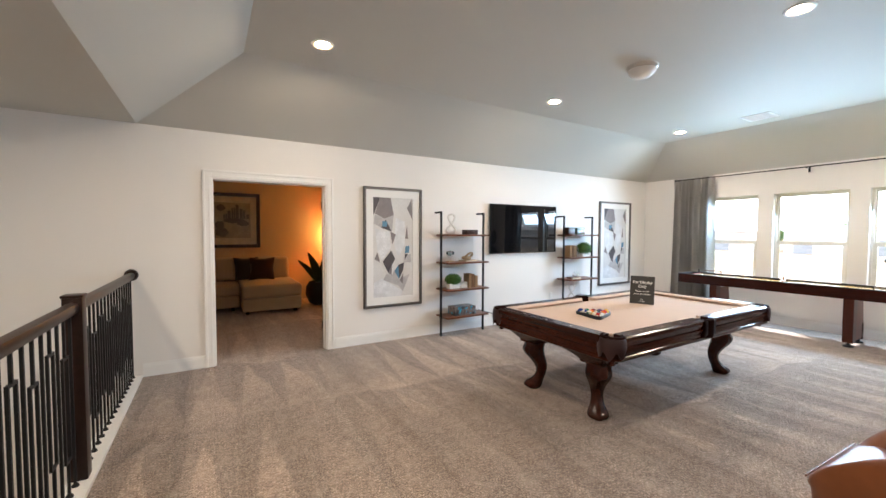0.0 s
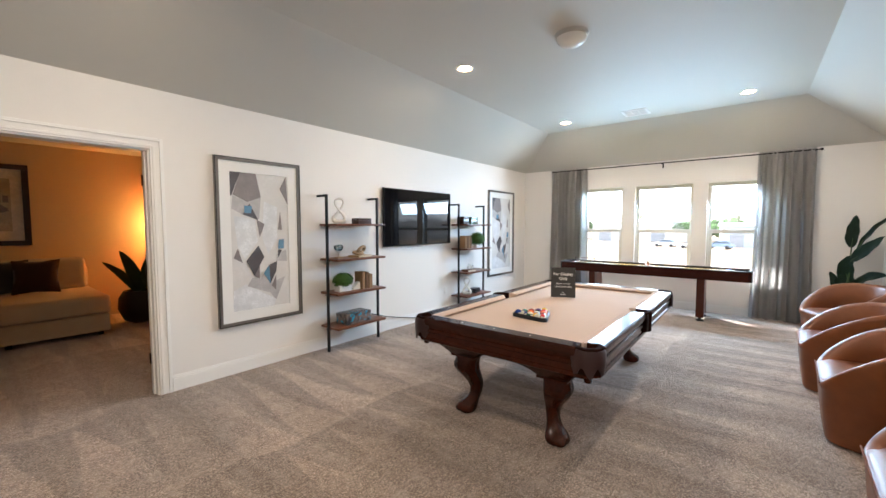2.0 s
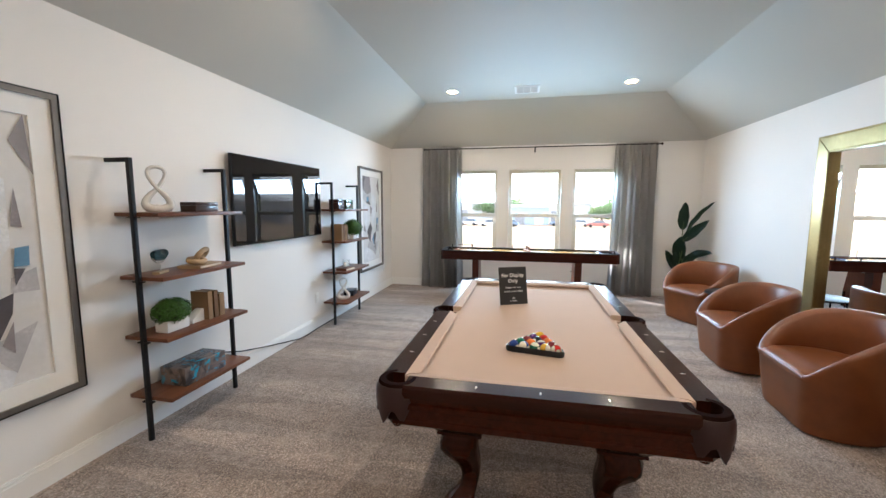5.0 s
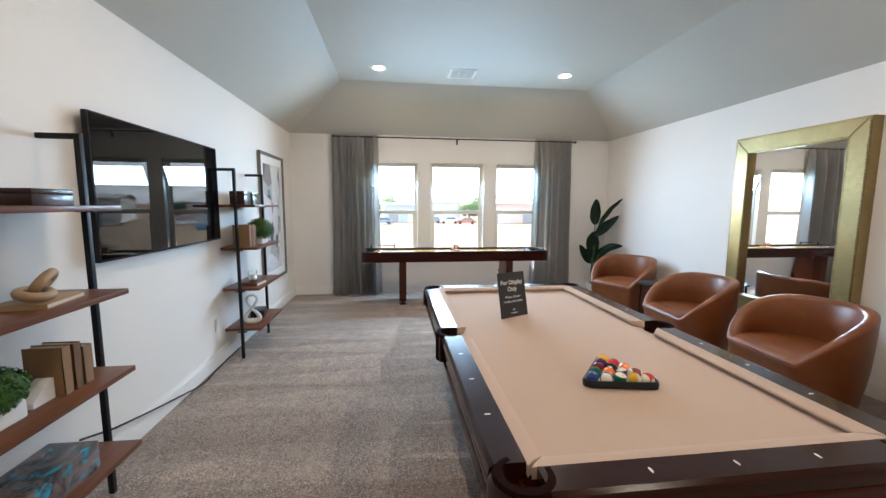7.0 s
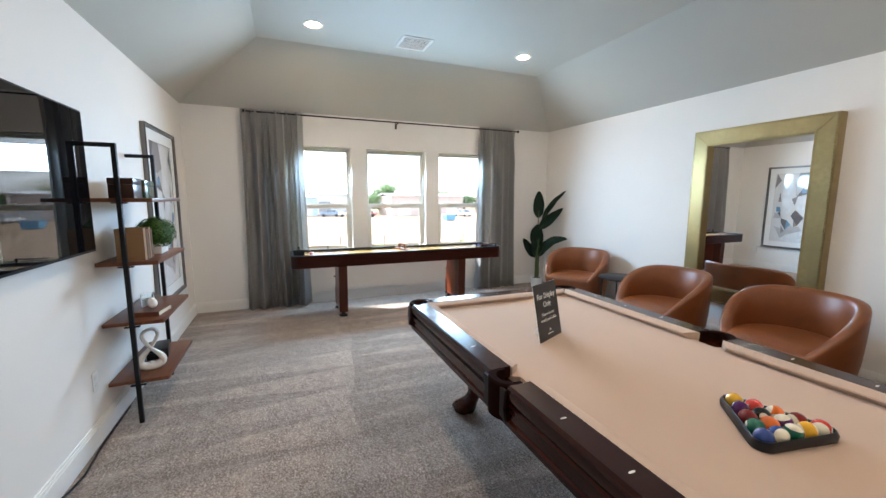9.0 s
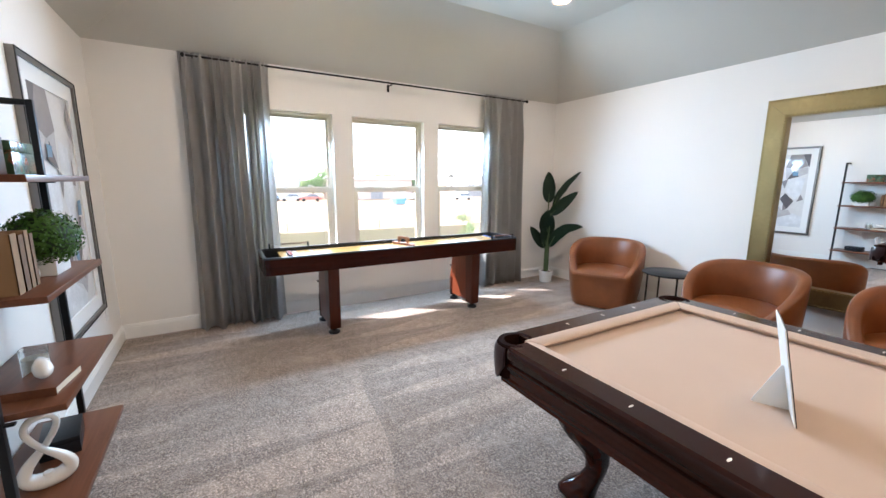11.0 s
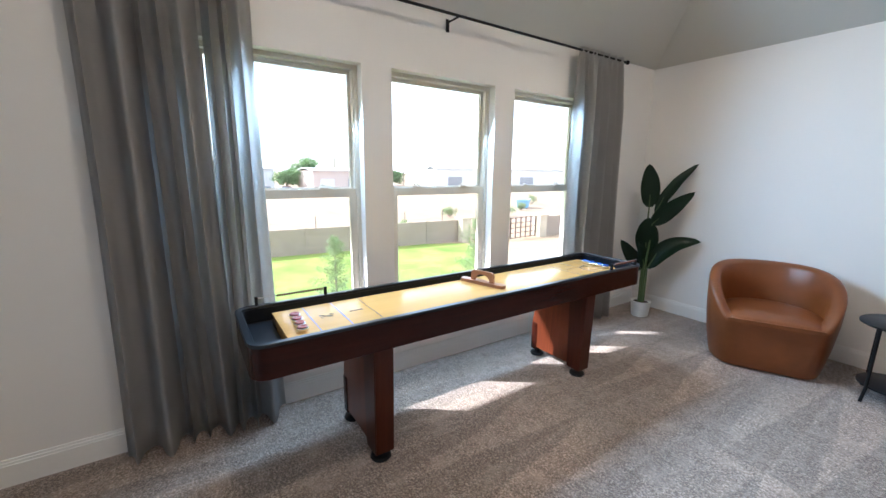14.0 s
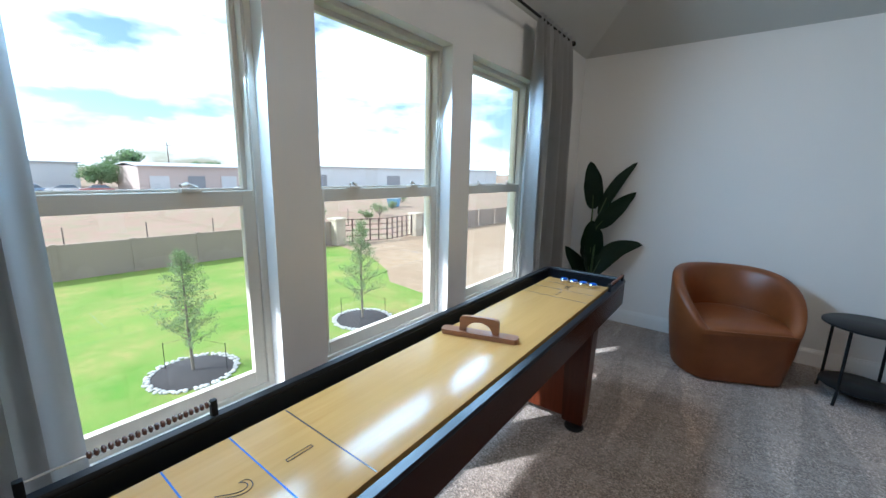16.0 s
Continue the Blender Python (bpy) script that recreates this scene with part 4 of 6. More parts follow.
O = ((MX0, MZ0), (MX1, MZ0), (MX1, MZ1), (MX0, MZ1))
I = ((MX0 + FW, MZ0 + FW), (MX1 - FW, MZ0 + FW), (MX1 - FW, MZ1 - FW), (MX0 + FW, MZ1 - FW))
for i in range(4):
    j = (i + 1) % 4
    part("frame_board", frame_side(O[i], O[j], I[j], I[i], 0.10), "brass", mir)
part("mirror_glass", box(MX0 + FW, MX1 - FW, 0.0, 0.05, MZ0 + FW, MZ1 - FW), "mirror", mir, "clear silvered mirror glass")
nail_mesh = None
nails = bmesh.new()
for inset in (0.013, FW - 0.013):
    a0, a1, b0, b1 = MX0 + inset, MX1 - inset, MZ0 + inset, MZ1 - inset
    ring = [(a0, b0), (a1, b0), (a1, b1), (a0, b1)]
    for i in range(4):
        (xa, za), (xb, zb) = ring[i], ring[(i + 1) % 4]
        ln = math.hypot(xb - xa, zb - za)
        k = int(ln / 0.026)
        for q in range(k):
            if inset > 0.1:
                at = pose(xa + (xb - xa) * q / k, 0.103, za + (zb - za) * q / k, -90)
                if nail_mesh is None:
                    one = bmesh.new()
                    bmesh.ops.create_cone(one, cap_ends=True, segments=6, radius1=0.008, radius2=0.003, depth=0.006)
                    head = part("nailhead", one, "brass", mir)
                    nail_mesh = head.data
                else:
                    head = new("nailhead", nail_mesh)
                    head.parent = mir
                head.matrix_local = at
                continue
            r = bmesh.ops.create_cone(nails, cap_ends=True, segments=6, radius1=0.008, radius2=0.003, depth=0.006)
            bmesh.ops.transform(nails, matrix=pose(xa + (xb - xa) * q / k, 0.103, za + (zb - za) * q / k, -90), verts=r["verts"])
tagged(part("nailhead_row", nails, "brass", mir, "row of brass nailheads"), kind="stuff")

# ---- ceiling fittings ----
def downlight(x, y, zc=ZC):
    d = thing("recessed_downlight", "lit recessed ceiling downlight with white trim ring", "ceiling light", (x, y, zc), 0, "recessed downlights")
    part("trim_ring", lathe([(0.078, -0.008), (0.092, -0.007), (0.096, 0.0), (0.060, 0.0), (0.064, -0.004), (0.078, -0.008)], 0, 0, 28, caps=False), "trim", d)
    part("reflector", lathe([(0.060, -0.0015), (0.064, -0.0045), (0.077, -0.0086)], 0, 0, 28, caps=False), "lamp_rim", d, "warm glowing reflector")
    part("lens", lathe([(0.050, -0.0035), (0.058, -0.0025), (0.058, -0.0005)], 0, 0, 28), "lamp", d, "glowing warm lens")


for x, y in ((0.89, 3.77), (3.72, 3.77), (6.56, 3.76), (6.53, 1.40), (3.73, 1.42), (0.89, 1.42)):
    downlight(x, y)
# unseen downlights, added over the stairwell to brighten the west end
for y in (2.4, 0.6, -1.1):
    downlight(-1.35, y, ZW)

dome = thing("dome_light", "unlit flush dome ceiling light with nickel pan", "ceiling light", (3.69, 2.60, ZC))
part("pan", lathe([(0.135, -0.035), (0.14, -0.03), (0.14, -0.006), (0.145, 0.0)], 0, 0, 36), "nickel", dome, "brushed nickel pan")
part("bowl", lathe([(0.004, -0.115), (0.05, -0.110), (0.09, -0.093), (0.118, -0.066), (0.130, -0.035)], 0, 0, 36), "opal", dome, "white opal glass bowl")

vent = thing("ceiling_vent", "white louvred ceiling air vent", "air vent", (6.63, 2.72, ZC))
part("frame", boxes([(-0.17, 0.17, -0.17, -0.14, -0.008, 0.0), (-0.17, 0.17, 0.14, 0.17, -0.008, 0.0), (-0.17, -0.14, -0.14, 0.14, -0.008, 0.0), (0.14, 0.17, -0.14, 0.14, -0.008, 0.0), (-0.14, 0.14, -0.052, -0.042, -0.007, 0.0), (-0.14, 0.14, 0.042, 0.052, -0.007, 0.0), (-0.005, 0.005, -0.14, 0.14, -0.007, 0.0)], 0.001), "trim", vent)
# dark sheet in place of the shaded duct behind the slats
M["vent_dark"] = plain("vent_shadow_metal", (0.05, 0.05, 0.05), 0.6)
part("backing", box(-0.14, 0.14, -0.14, 0.14, -0.0015, -0.0005), "vent_dark", vent)
for i in range(12):
    p = part("slat", box(-0.0045, 0.0045, -0.139, 0.139, -0.0015, 0.0), "trim", vent)
    p.matrix_local = pose(-0.128 + i * 0.0233, 0, -0.004, 0, 28, 0)

# ---- television ----
tv = thing("television", "large flat black television fixed to the wall", "television", (0, 0, 0))
tx0, tx1, tz0, tz1, ty = 3.80, 5.25, 1.155, 1.948, 5.135
part("housing", box(tx0, tx1, ty, ty + 0.03, tz0, tz1, 0.004), "black_metal", tv)
part("screen", box(tx0 + 0.009, tx1 - 0.009, ty - 0.0015, ty + 0.001, tz0 + 0.014, tz1 - 0.009), "screen", tv, "glossy dark screen")
part("wall_mount", box(4.3, 4.75, ty + 0.03, YN, 1.35, 1.75), "black_metal", tv)

# ---- framed abstract prints ----
M["frame_grey"] = plain("pewter_frame", (0.20, 0.185, 0.17), 0.32, 0.7, vary=0.15)
M["mat_board"] = plain("mat_board", (0.80, 0.79, 0.77), 0.6, vary=0.02, coat=0.6)
M["art_ground"] = plain("art_paper", (0.66, 0.645, 0.63), 0.5, vary=0.08, blotch=5, coat=0.9)
ART = {}
ART["a_pale"] = ((0.72, 0.73, 0.75), [[(0.0, 0.0), (0.02, 0.15), (0.22, 0.19), (0.74, 0.05), (0.70, 0.0)], [(0.05, 0.69), (0.40, 0.66), (0.44, 0.50), (0.22, 0.37), (0.10, 0.47)], [(0.56, 0.80), (0.80, 0.76), (0.79, 0.52), (0.62, 0.40), (0.52, 0.52)]])
ART["a_light"] = ((0.47, 0.45, 0.455), [[(0.04, 0.835), (0.28, 0.79), (0.51, 0.83), (0.47, 0.665), (0.19, 0.70), (0.02, 0.74)], [(0.33, 0.235), (0.46, 0.22), (0.66, 0.10), (0.24, 0.175)], [(0.72, 0.19), (0.92, 0.22), (0.74, 0.045), (0.64, 0.10)], [(0.77, 0.40), (0.95, 0.43), (0.96, 0.34), (0.76, 0.345)], [(0.52, 0.26), (0.64, 0.175), (0.72, 0.19), (0.66, 0.10), (0.46, 0.22)]])
ART["a_mid"] = ((0.235, 0.205, 0.205), [[(0.17, 1.0), (0.43, 1.0), (0.51, 0.83), (0.28, 0.79), (0.04, 0.84)], [(0.42, 0.665), (0.56, 0.63), (0.50, 0.56), (0.47, 0.53)], [(0.10, 0.455), (0.17, 0.35), (0.03, 0.385)], [(0.97, 1.0), (1.0, 0.78), (0.85, 0.90)], [(0.85, 0.73), (0.88, 0.585), (0.80, 0.59)], [(0.36, 0.245), (0.46, 0.33), (0.45, 0.22)], [(0.66, 0.16), (0.75, 0.24), (0.74, 0.12)]])
ART["a_dark"] = ((0.075, 0.065, 0.07), [[(0.0, 1.0), (0.17, 1.0), (0.02, 0.83), (0.0, 0.83)], [(0.44, 0.47), (0.54, 0.385), (0.36, 0.245), (0.23, 0.36)], [(0.31, 0.78), (0.45, 0.66), (0.19, 0.70)], [(0.62, 0.32), (0.77, 0.345), (0.75, 0.27), (0.64, 0.175)], [(0.79, 0.435), (0.87, 0.43), (0.79, 0.37)]])
ART["a_blue"] = ((0.11, 0.24, 0.37), [[(0.22, 0.765), (0.35, 0.76), (0.33, 0.71), (0.22, 0.71)], [(0.81, 0.51), (0.91, 0.515), (0.90, 0.44), (0.79, 0.44)], [(0.52, 0.26), (0.62, 0.32), (0.64, 0.175)]])
for k, (col, _) in ART.items():
    M[k] = plain(k, col, 0.5, vary=0.22, blotch=9, grain=60, coat=0.9)


def picture(x0, x1, z0, z1, label):
    p = thing("framed_print", label, "picture", (x0, YN, z0), 0, "framed abstract prints")
    w, h = x1 - x0, z1 - z0
    fw = 0.034
    for q in (((0, 0), (w, 0), (w - fw, fw), (fw, fw)), ((w, 0), (w, h), (w - fw, h - fw), (w - fw, fw)), ((w, h), (0, h), (fw, h - fw), (w - fw, h - fw)), ((0, h), (0, 0), (fw, fw), (fw, h - fw))):
        bm = bmesh.new()
        add_loft(bm, [[(x, 0.0, z) for x, z in q], [(x, -0.034, z) for x, z in q]])
        bmesh.ops.recalc_face_normals(bm, faces=bm.faces)
        part("frame_side", bm, "frame_grey", p)
        s = (q[0][0] != q[1][0])
        e = 0.006
        if s:
            zz = q[0][1]
            part("frame_edge", box(0, w, -0.038, -0.034, min(zz, zz + (e if zz == 0 else -e)), max(zz, zz + (e if zz == 0 else -e))), "black_metal", p)
        else:
            xx = q[0][0]
            part("frame_edge", box(min(xx, xx + (e if xx == 0 else -e)), max(xx, xx + (e if xx == 0 else -e)), -0.038, -0.034, e, h - e), "black_metal", p)
    mw = 0.135
    part("mat", boxes([(fw, mw, -0.020, -0.004, fw, h - fw), (w - mw, w - fw, -0.020, -0.004, fw, h - fw), (mw, w - mw, -0.020, -0.004, fw, mw), (mw, w - mw, -0.020, -0.004, h - mw, h - fw)]), "mat_board", p, "white mat board")
    part("print", box(mw - 0.01, w - mw + 0.01, -0.010, -0.004, mw - 0.01, h - mw + 0.01), "art_ground", p, "grey abstract of faceted shapes")
    aw, ah = w - 2 * mw, h - 2 * mw
    lift = 0.0104
    for key in ("a_pale", "a_light", "a_mid", "a_dark", "a_blue"):
        for poly in ART[key][1]:
            bm = bmesh.new()
            pts = [(mw + x * aw, mw + z * ah) for x, z in poly]
            add_loft(bm, [[(x, -lift, z) for x, z in pts], [(x, -lift - 0.0003, z) for x, z in pts]])
            bmesh.ops.recalc_face_normals(bm, faces=bm.faces)
            part("painted_facet", bm, key, p)
            lift += 0.0004
    return p


picture(1.742, 2.597, 0.472, 2.092, "tall grey abstract print in a pewter frame")
picture(6.485, 7.45, 0.465, 2.105, "tall grey abstract print in a pewter frame")

# ---- ladder shelves ----
SHELF_Z = (1.462, 1.065, 0.678, 0.288)


def shelf_unit(x0):
    u = thing("ladder_shelf", "wall shelf with black metal posts and four walnut boards", "shelf unit", (x0, 0, 0), 0, "ladder shelves")
    w = 0.745
    for x in (0.0, w):
        part("post", box(x - 0.0125, x + 0.0125, 5.018, 5.043, 0, 1.79, 0.002), "black_metal", u)
        part("top_bar", box(x - 0.0125, x + 0.0125, 5.043, YN, 1.765, 1.79, 0.002), "black_metal", u)
    for z in SHELF_Z:
        part("board", box(0.0135, w - 0.0135 + 0.0, 4.865, 5.19, z - 0.024, z, 0.002), "walnut", u, "walnut board")
        for x in (0.0, w):
            part("clip", box(x - 0.01, x + 0.01, 4.99, 5.07, z - 0.032, z - 0.0245), "black_metal", u)
    return u


shelf_unit(2.838)
shelf_unit(5.338)

M["sculpt_white"] = plain("white_glaze", (0.78, 0.75, 0.71), 0.22, vary=0.04)
M["tan_book"] = cloth("tan_book_cloth", (0.27, 0.165, 0.085), 0.8, 500)
M["tan_book_b"] = cloth("brown_book_cloth", (0.17, 0.095, 0.05), 0.8, 500)
M["paper"] = plain("page_edges", (0.70, 0.62, 0.48), 0.9, vary=0.15, grain=300)
M["boxwood"] = plain("boxwood_leaf", (0.055, 0.15, 0.012), 0.7, vary=0.5, grain=40)
M["boxwood_dark"] = plain("boxwood_core", (0.02, 0.045, 0.01), 0.8, vary=0.4)
M["dark_box"] = wood("dark_box_wood", (0.02, 0.012, 0.010), (0.06, 0.03, 0.022), 0.3, 0.2)
M["knot_wood"] = wood("pale_wood", (0.30, 0.20, 0.11), (0.46, 0.33, 0.2), 0.5)
M["agate"] = plain("blue_agate", (0.02, 0.05, 0.06), 0.15, vary=0.6, blotch=30, grain=90, coat=0.5)


def box_paint(name, cols):
    """Cloudy lacquer in several colours."""
    m, nt, b = mat_base(name)
    v = coords(nt)
    c = mixed(nt, ramp(nt, noise_tex(nt, v, 9.0, 4.0, 0.6, 1.0), 0.40, 0.55), cols[0], cols[1])
    c = mixed(nt, ramp(nt, noise_tex(nt, v, 16.0, 4.0, 0.6, 0.5), 0.56, 0.66), c, cols[2])
    nt.links.new(c, b.inputs["Base Color"])
    b.inputs["Roughness"].default_value = 0.25
    return m


M["box_blue"] = box_paint("blue_lacquer", ((0.045, 0.045, 0.05), (0.16, 0.13, 0.12), (0.03, 0.30, 0.46)))
M["box_green"] = box_paint("green_lacquer", ((0.03, 0.06, 0.03), (0.08, 0.14, 0.08), (0.25, 0.07, 0.03)))
M["candle"] = plain("candle_wax", (0.82, 0.78, 0.70), 0.5, vary=0.03)
M["jar_glass"] = glass_material("jar_glass")


def figure_eight(x, y, z, h, rz, label):
    s = thing("loop_sculpture", label, "sculpture", (x, y, z), rz)
    bm = bmesh.new()
    pts, rad = [], []
    n = 56
    for i in range(n):
        t = 2 * math.pi * i / n
        cz = math.cos(t)
        big = cz < 0
        wd = 0.195 if big else 0.155
        pts.append((h * wd * math.sin(2 * t) * (1.0 if not big else 1.12), 0.012 * math.sin(t), h * (0.505 + (0.46 if not big else 0.445) * cz)))
        rad.append(h * (0.052 + 0.072 * max(0, -cz) ** 0.9))
    rings = []
    for i in range(n):
        p, q, r = Vector(pts[i - 1]), Vector(pts[i]), Vector(pts[(i + 1) % n])
        d = (r - p).normalized()
        up = d.cross(Vector((0, 1, 0)))
        if up.length < 1e-4:
            up = Vector((1, 0, 0))
        up.normalize()
        side = up.cross(d)
        rings.append([tuple(q + rad[i] * (0.75 * math.cos(2 * math.pi * k / 10) * up + 1.1 * math.sin(2 * math.pi * k / 10) * side)) for k in range(10)])
    vr = [[bm.verts.new(p) for p in r] for r in rings]
    for a, b in zip(vr, vr[1:] + vr[:1]):
        for i in range(10):
            bm.faces.new((a[i], a[(i + 1) % 10], b[(i + 1) % 10], b[i]))
    part("loop", smooth(bm, 70), "sculpt_white", s)
    part("foot", lathe([(h * 0.10, 0.0), (h * 0.105, 0.01), (h * 0.09, 0.03), (h * 0.05, 0.05)], 0, 0, 18), "sculpt_white", s)
    return s


def leafy_ball(name, rx, ry, rz_, n, seed, size, parent, z):
    """A clipped bush: a dark core under many small leaves."""
    rnd = random.Random(seed)
    bm = bmesh.new()
    bmesh.ops.create_icosphere(bm, subdivisions=2, radius=1)
    for v in bm.verts:
        v.co = Vector((v.co.x * rx * 0.86, v.co.y * ry * 0.86, v.co.z * rz_ * 0.86 + z))
    part("core", bm, "boxwood_dark", parent)
    bm = bmesh.new()
    for _ in range(n):
        d = Vector((rnd.gauss(0, 1), rnd.gauss(0, 1), rnd.gauss(0, 1))).normalized()
        k = rnd.uniform(0.82, 1.07) * (1 + 0.05 * math.sin(7 * d.x + 3 * seed) * math.cos(6 * d.z + 5 * d.y))
        p = Vector((d.x * rx * k, d.y * ry * k, d.z * rz_ * k + z))
        a = Vector((rnd.gauss(0, 1), rnd.gauss(0, 1), rnd.gauss(0, 1))).normalized()
        u = (a - d * a.dot(d) * 0.6).normalized() * size * rnd.uniform(0.7, 1.2)
        w = u.cross(d).normalized() * size * 0.55
        bm.faces.new([bm.verts.new(p + q) for q in (-u, w, u, -w)])
    tagged(part(name, bm, "boxwood", parent, "clipped green foliage"), kind="stuff")


def topiary(x, y, z, rx, rz_, square, seed, label):
    t = thing("boxwood_topiary", label, "potted plant", (x, y, z))
    if square:
        part("pot", box(-0.085, 0.085, -0.05, 0.05, 0.0, 0.075, 0.006), "white_pot", t, "white ceramic pot")
        leafy_ball("foliage", rx, rx * 0.75, rz_, 3200, seed, 0.0085, t, 0.075 + rz_ * 0.62)
    else:
        part("pot", lathe([(0.05, 0.0), (0.066, 0.02), (0.07, 0.06), (0.062, 0.075)], 0, 0, 22), "white_pot", t, "white ceramic pot")
        leafy_ball("foliage", rx, rx, rz_, 2200, seed, 0.008, t, 0.07 + rz_ * 0.7)


def book(x, y, z, thick, tall, deep, mat, rz=90.0, label="tan cloth-bound book standing on the shelf"):
    """Upright book: spine towards -y before it is turned."""
    b = thing("book", label, "book", (x, y, z), 0, "shelved books")
    part("cover", boxes([(-thick / 2, -thick / 2 + 0.003, -deep / 2, deep / 2, 0, tall), (thick / 2 - 0.003, thick / 2, -deep / 2, deep / 2, 0, tall), (-thick / 2, thick / 2, -deep / 2, -deep / 2 + 0.003, 0, tall)]), mat, b)
    part("page_block", box(-thick / 2 + 0.0035, thick / 2 - 0.0035, -deep / 2 + 0.0035, deep / 2 - 0.004, 0.004, tall - 0.005), "paper", b, "cream page block")
    return b


def flat_book(x, y, z, w, d, t, mat, rz, label):
    b = thing("book", label, "book", (x, y, z), rz, "shelved books")
    part("cover", boxes([(-w / 2, w / 2, -d / 2, d / 2, 0, 0.003), (-w / 2, w / 2, -d / 2, d / 2, t - 0.003, t), (-w / 2, -w / 2 + 0.003, -d / 2, d / 2, 0.003, t - 0.003)]), mat, b)
    part("page_block", box(-w / 2 + 0.0035, w / 2 - 0.005, -d / 2 + 0.004, d / 2 - 0.004, 0.0032, t - 0.0032), "paper", b, "cream page block")


def lidded_box(x, y, z, w, d, h, mat, label, rz=0.0):
    b = thing("decorative_box", label, "box", (x, y, z), rz)
    part("body", box(-w / 2, w / 2, -d / 2, d / 2, 0, h * 0.68, 0.003), mat, b)
    part("lid", box(-w / 2 - 0.001, w / 2 + 0.001, -d / 2 - 0.001, d / 2 + 0.001, h * 0.685, h, 0.004), mat, b)


S1, S2, S3, S4 = SHELF_Z
yc = 5.03
# first unit
figure_eight(3.01, yc, S1, 0.30, -40, "white glazed figure-eight sculpture on the top shelf")
lidded_box(3.335, yc, S1, 0.20, 0.13, 0.068, "dark_box", "long dark wooden box on the top shelf")
ag = thing("agate_ornament", "dark blue agate slice held in a metal stand", "ornament", (2.99, yc, S2), 20)
part("base", box(-0.055, 0.055, -0.022, 0.022, 0, 0.016, 0.003), "knot_wood", ag, "pale wooden base")
part("stem", tube([(0, 0, 0.016), (0, 0, 0.06)], 0.004, 6), "nickel", ag)
part("cradle", tube([(0.082 * math.sin(a), 0, 0.128 - 0.058 * math.cos(a)) for a in [radians(-70 + 14 * i) for i in range(11)]], 0.0045, 6), "nickel", ag)
bm = bmesh.new()
rg = [(0.080 * (1 + 0.08 * math.sin(3 * k) + 0.05 * math.cos(5 * k)) * math.cos(k), 0.040 * (1 + 0.10 * math.cos(2 * k)) * math.sin(k) + 0.122) for k in (2 * math.pi * i / 22 for i in range(22))]
add_loft(bm, [[(x, -0.012, z) for x, z in rg], [(x * 1.03, 0, 0.125 + (z - 0.125) * 1.03) for x, z in rg], [(x, 0.012, z) for x, z in rg]])
part("stone", smooth(bm, 50), "agate", ag, "polished blue agate")
flat_book(3.30, yc - 0.01, S2, 0.24, 0.17, 0.02, "knot_wood", 8, "pale linen book lying flat under a wooden knot")
kn = thing("wooden_knot", "carved pale wooden chain-link knot lying on a book", "sculpture", (3.29, yc - 0.01, S2 + 0.021), 15)
for ox, rx_, nm in ((-0.03, 12, "link"), (0.035, -55, "link")):
    bm = bmesh.new()
    add_tube(bm, [(0.074 * math.cos(t), 0.046 * math.sin(t), 0) for t in [2 * math.pi * i / 24 for i in range(25)]], 0.019, 8)
    lk = part(nm, smooth(bm, 70), "knot_wood", kn)
    lk.matrix_local = pose(ox, 0, 0.028 if ox < 0 else 0.062, rx_, 0, 10)
topiary(3.03, yc - 0.02, S3, 0.125, 0.085, True, 5, "clipped boxwood in a white rectangular pot")
be = thing("bookend", "triangular pale stone bookend beside tan books", "bookend", (3.235, yc - 0.02, S3))
bm = bmesh.new()
pts = [(-0.075, 0.0), (0.025, 0.0), (0.025, 0.085), (0.01, 0.085), (-0.075, 0.022)]
add_loft(bm, [[(x, -0.03, z) for x, z in pts], [(x, 0.03, z) for x, z in pts]])
part("wedge", bm, "white_pot", be)
for x, t, h, mt in ((3.29, 0.045, 0.205, "tan_book"), (3.345, 0.04, 0.20, "tan_book_b"), (3.40, 0.05, 0.17, "tan_book")):
    book(x, yc - 0.01, S3, t, h, 0.145, mt)
lidded_box(3.19, yc - 0.01, S4, 0.36, 0.20, 0.125, "box_blue", "dark lacquered box clouded with blue")
# second unit
lidded_box(5.46, yc, S1, 0.16, 0.13, 0.125, "dark_box", "dark brown wooden box beside a green one")
lidded_box(5.70, yc, S1, 0.20, 0.13, 0.12, "box_green", "green and rust patterned lacquer box")
for x, t, h, mt in ((5.43, 0.05, 0.205, "tan_book"), (5.485, 0.04, 0.195, "tan_book_b"), (5.53, 0.035, 0.205, "tan_book"), (5.57, 0.03, 0.19, "tan_book_b")):
    book(x, yc - 0.01, S2, t, h, 0.15, mt)
topiary(5.80, yc - 0.05, S2, 0.155, 0.112, True, 6, "clipped boxwood in a white rectangular pot")
figure_eight(5.66, yc - 0.02, S2, 0.15, -65, "small white loop ornament beside the books")
flat_book(5.545, yc - 0.06, S3, 0.2, 0.15, 0.032, "walnut", -8, "brown book lying flat under a white bird")
bd = thing("bird_ornament", "small white ceramic bird on a brown book", "ornament", (5.545, yc - 0.06, S3 + 0.0325), 20)
bm = bmesh.new()
rings = []
for i in range(11):
    u = i / 10
    r = 0.033 * math.sin(math.pi * min(1, u * 1.02)) ** 0.7 * (1 - 0.35 * u) + 0.002
    rings.append([(-0.06 + 0.13 * u, r * math.cos(2 * math.pi * k / 12), 0.032 + 0.03 * u * u + r * math.sin(2 * math.pi * k / 12)) for k in range(12)])
add_loft(bm, rings)
part("body", smooth(bm, 70), "sculpt_white", bd)
cj = thing("candle_jar", "white candle in a clear glass jar", "candle", (5.68, yc + 0.0, S3))
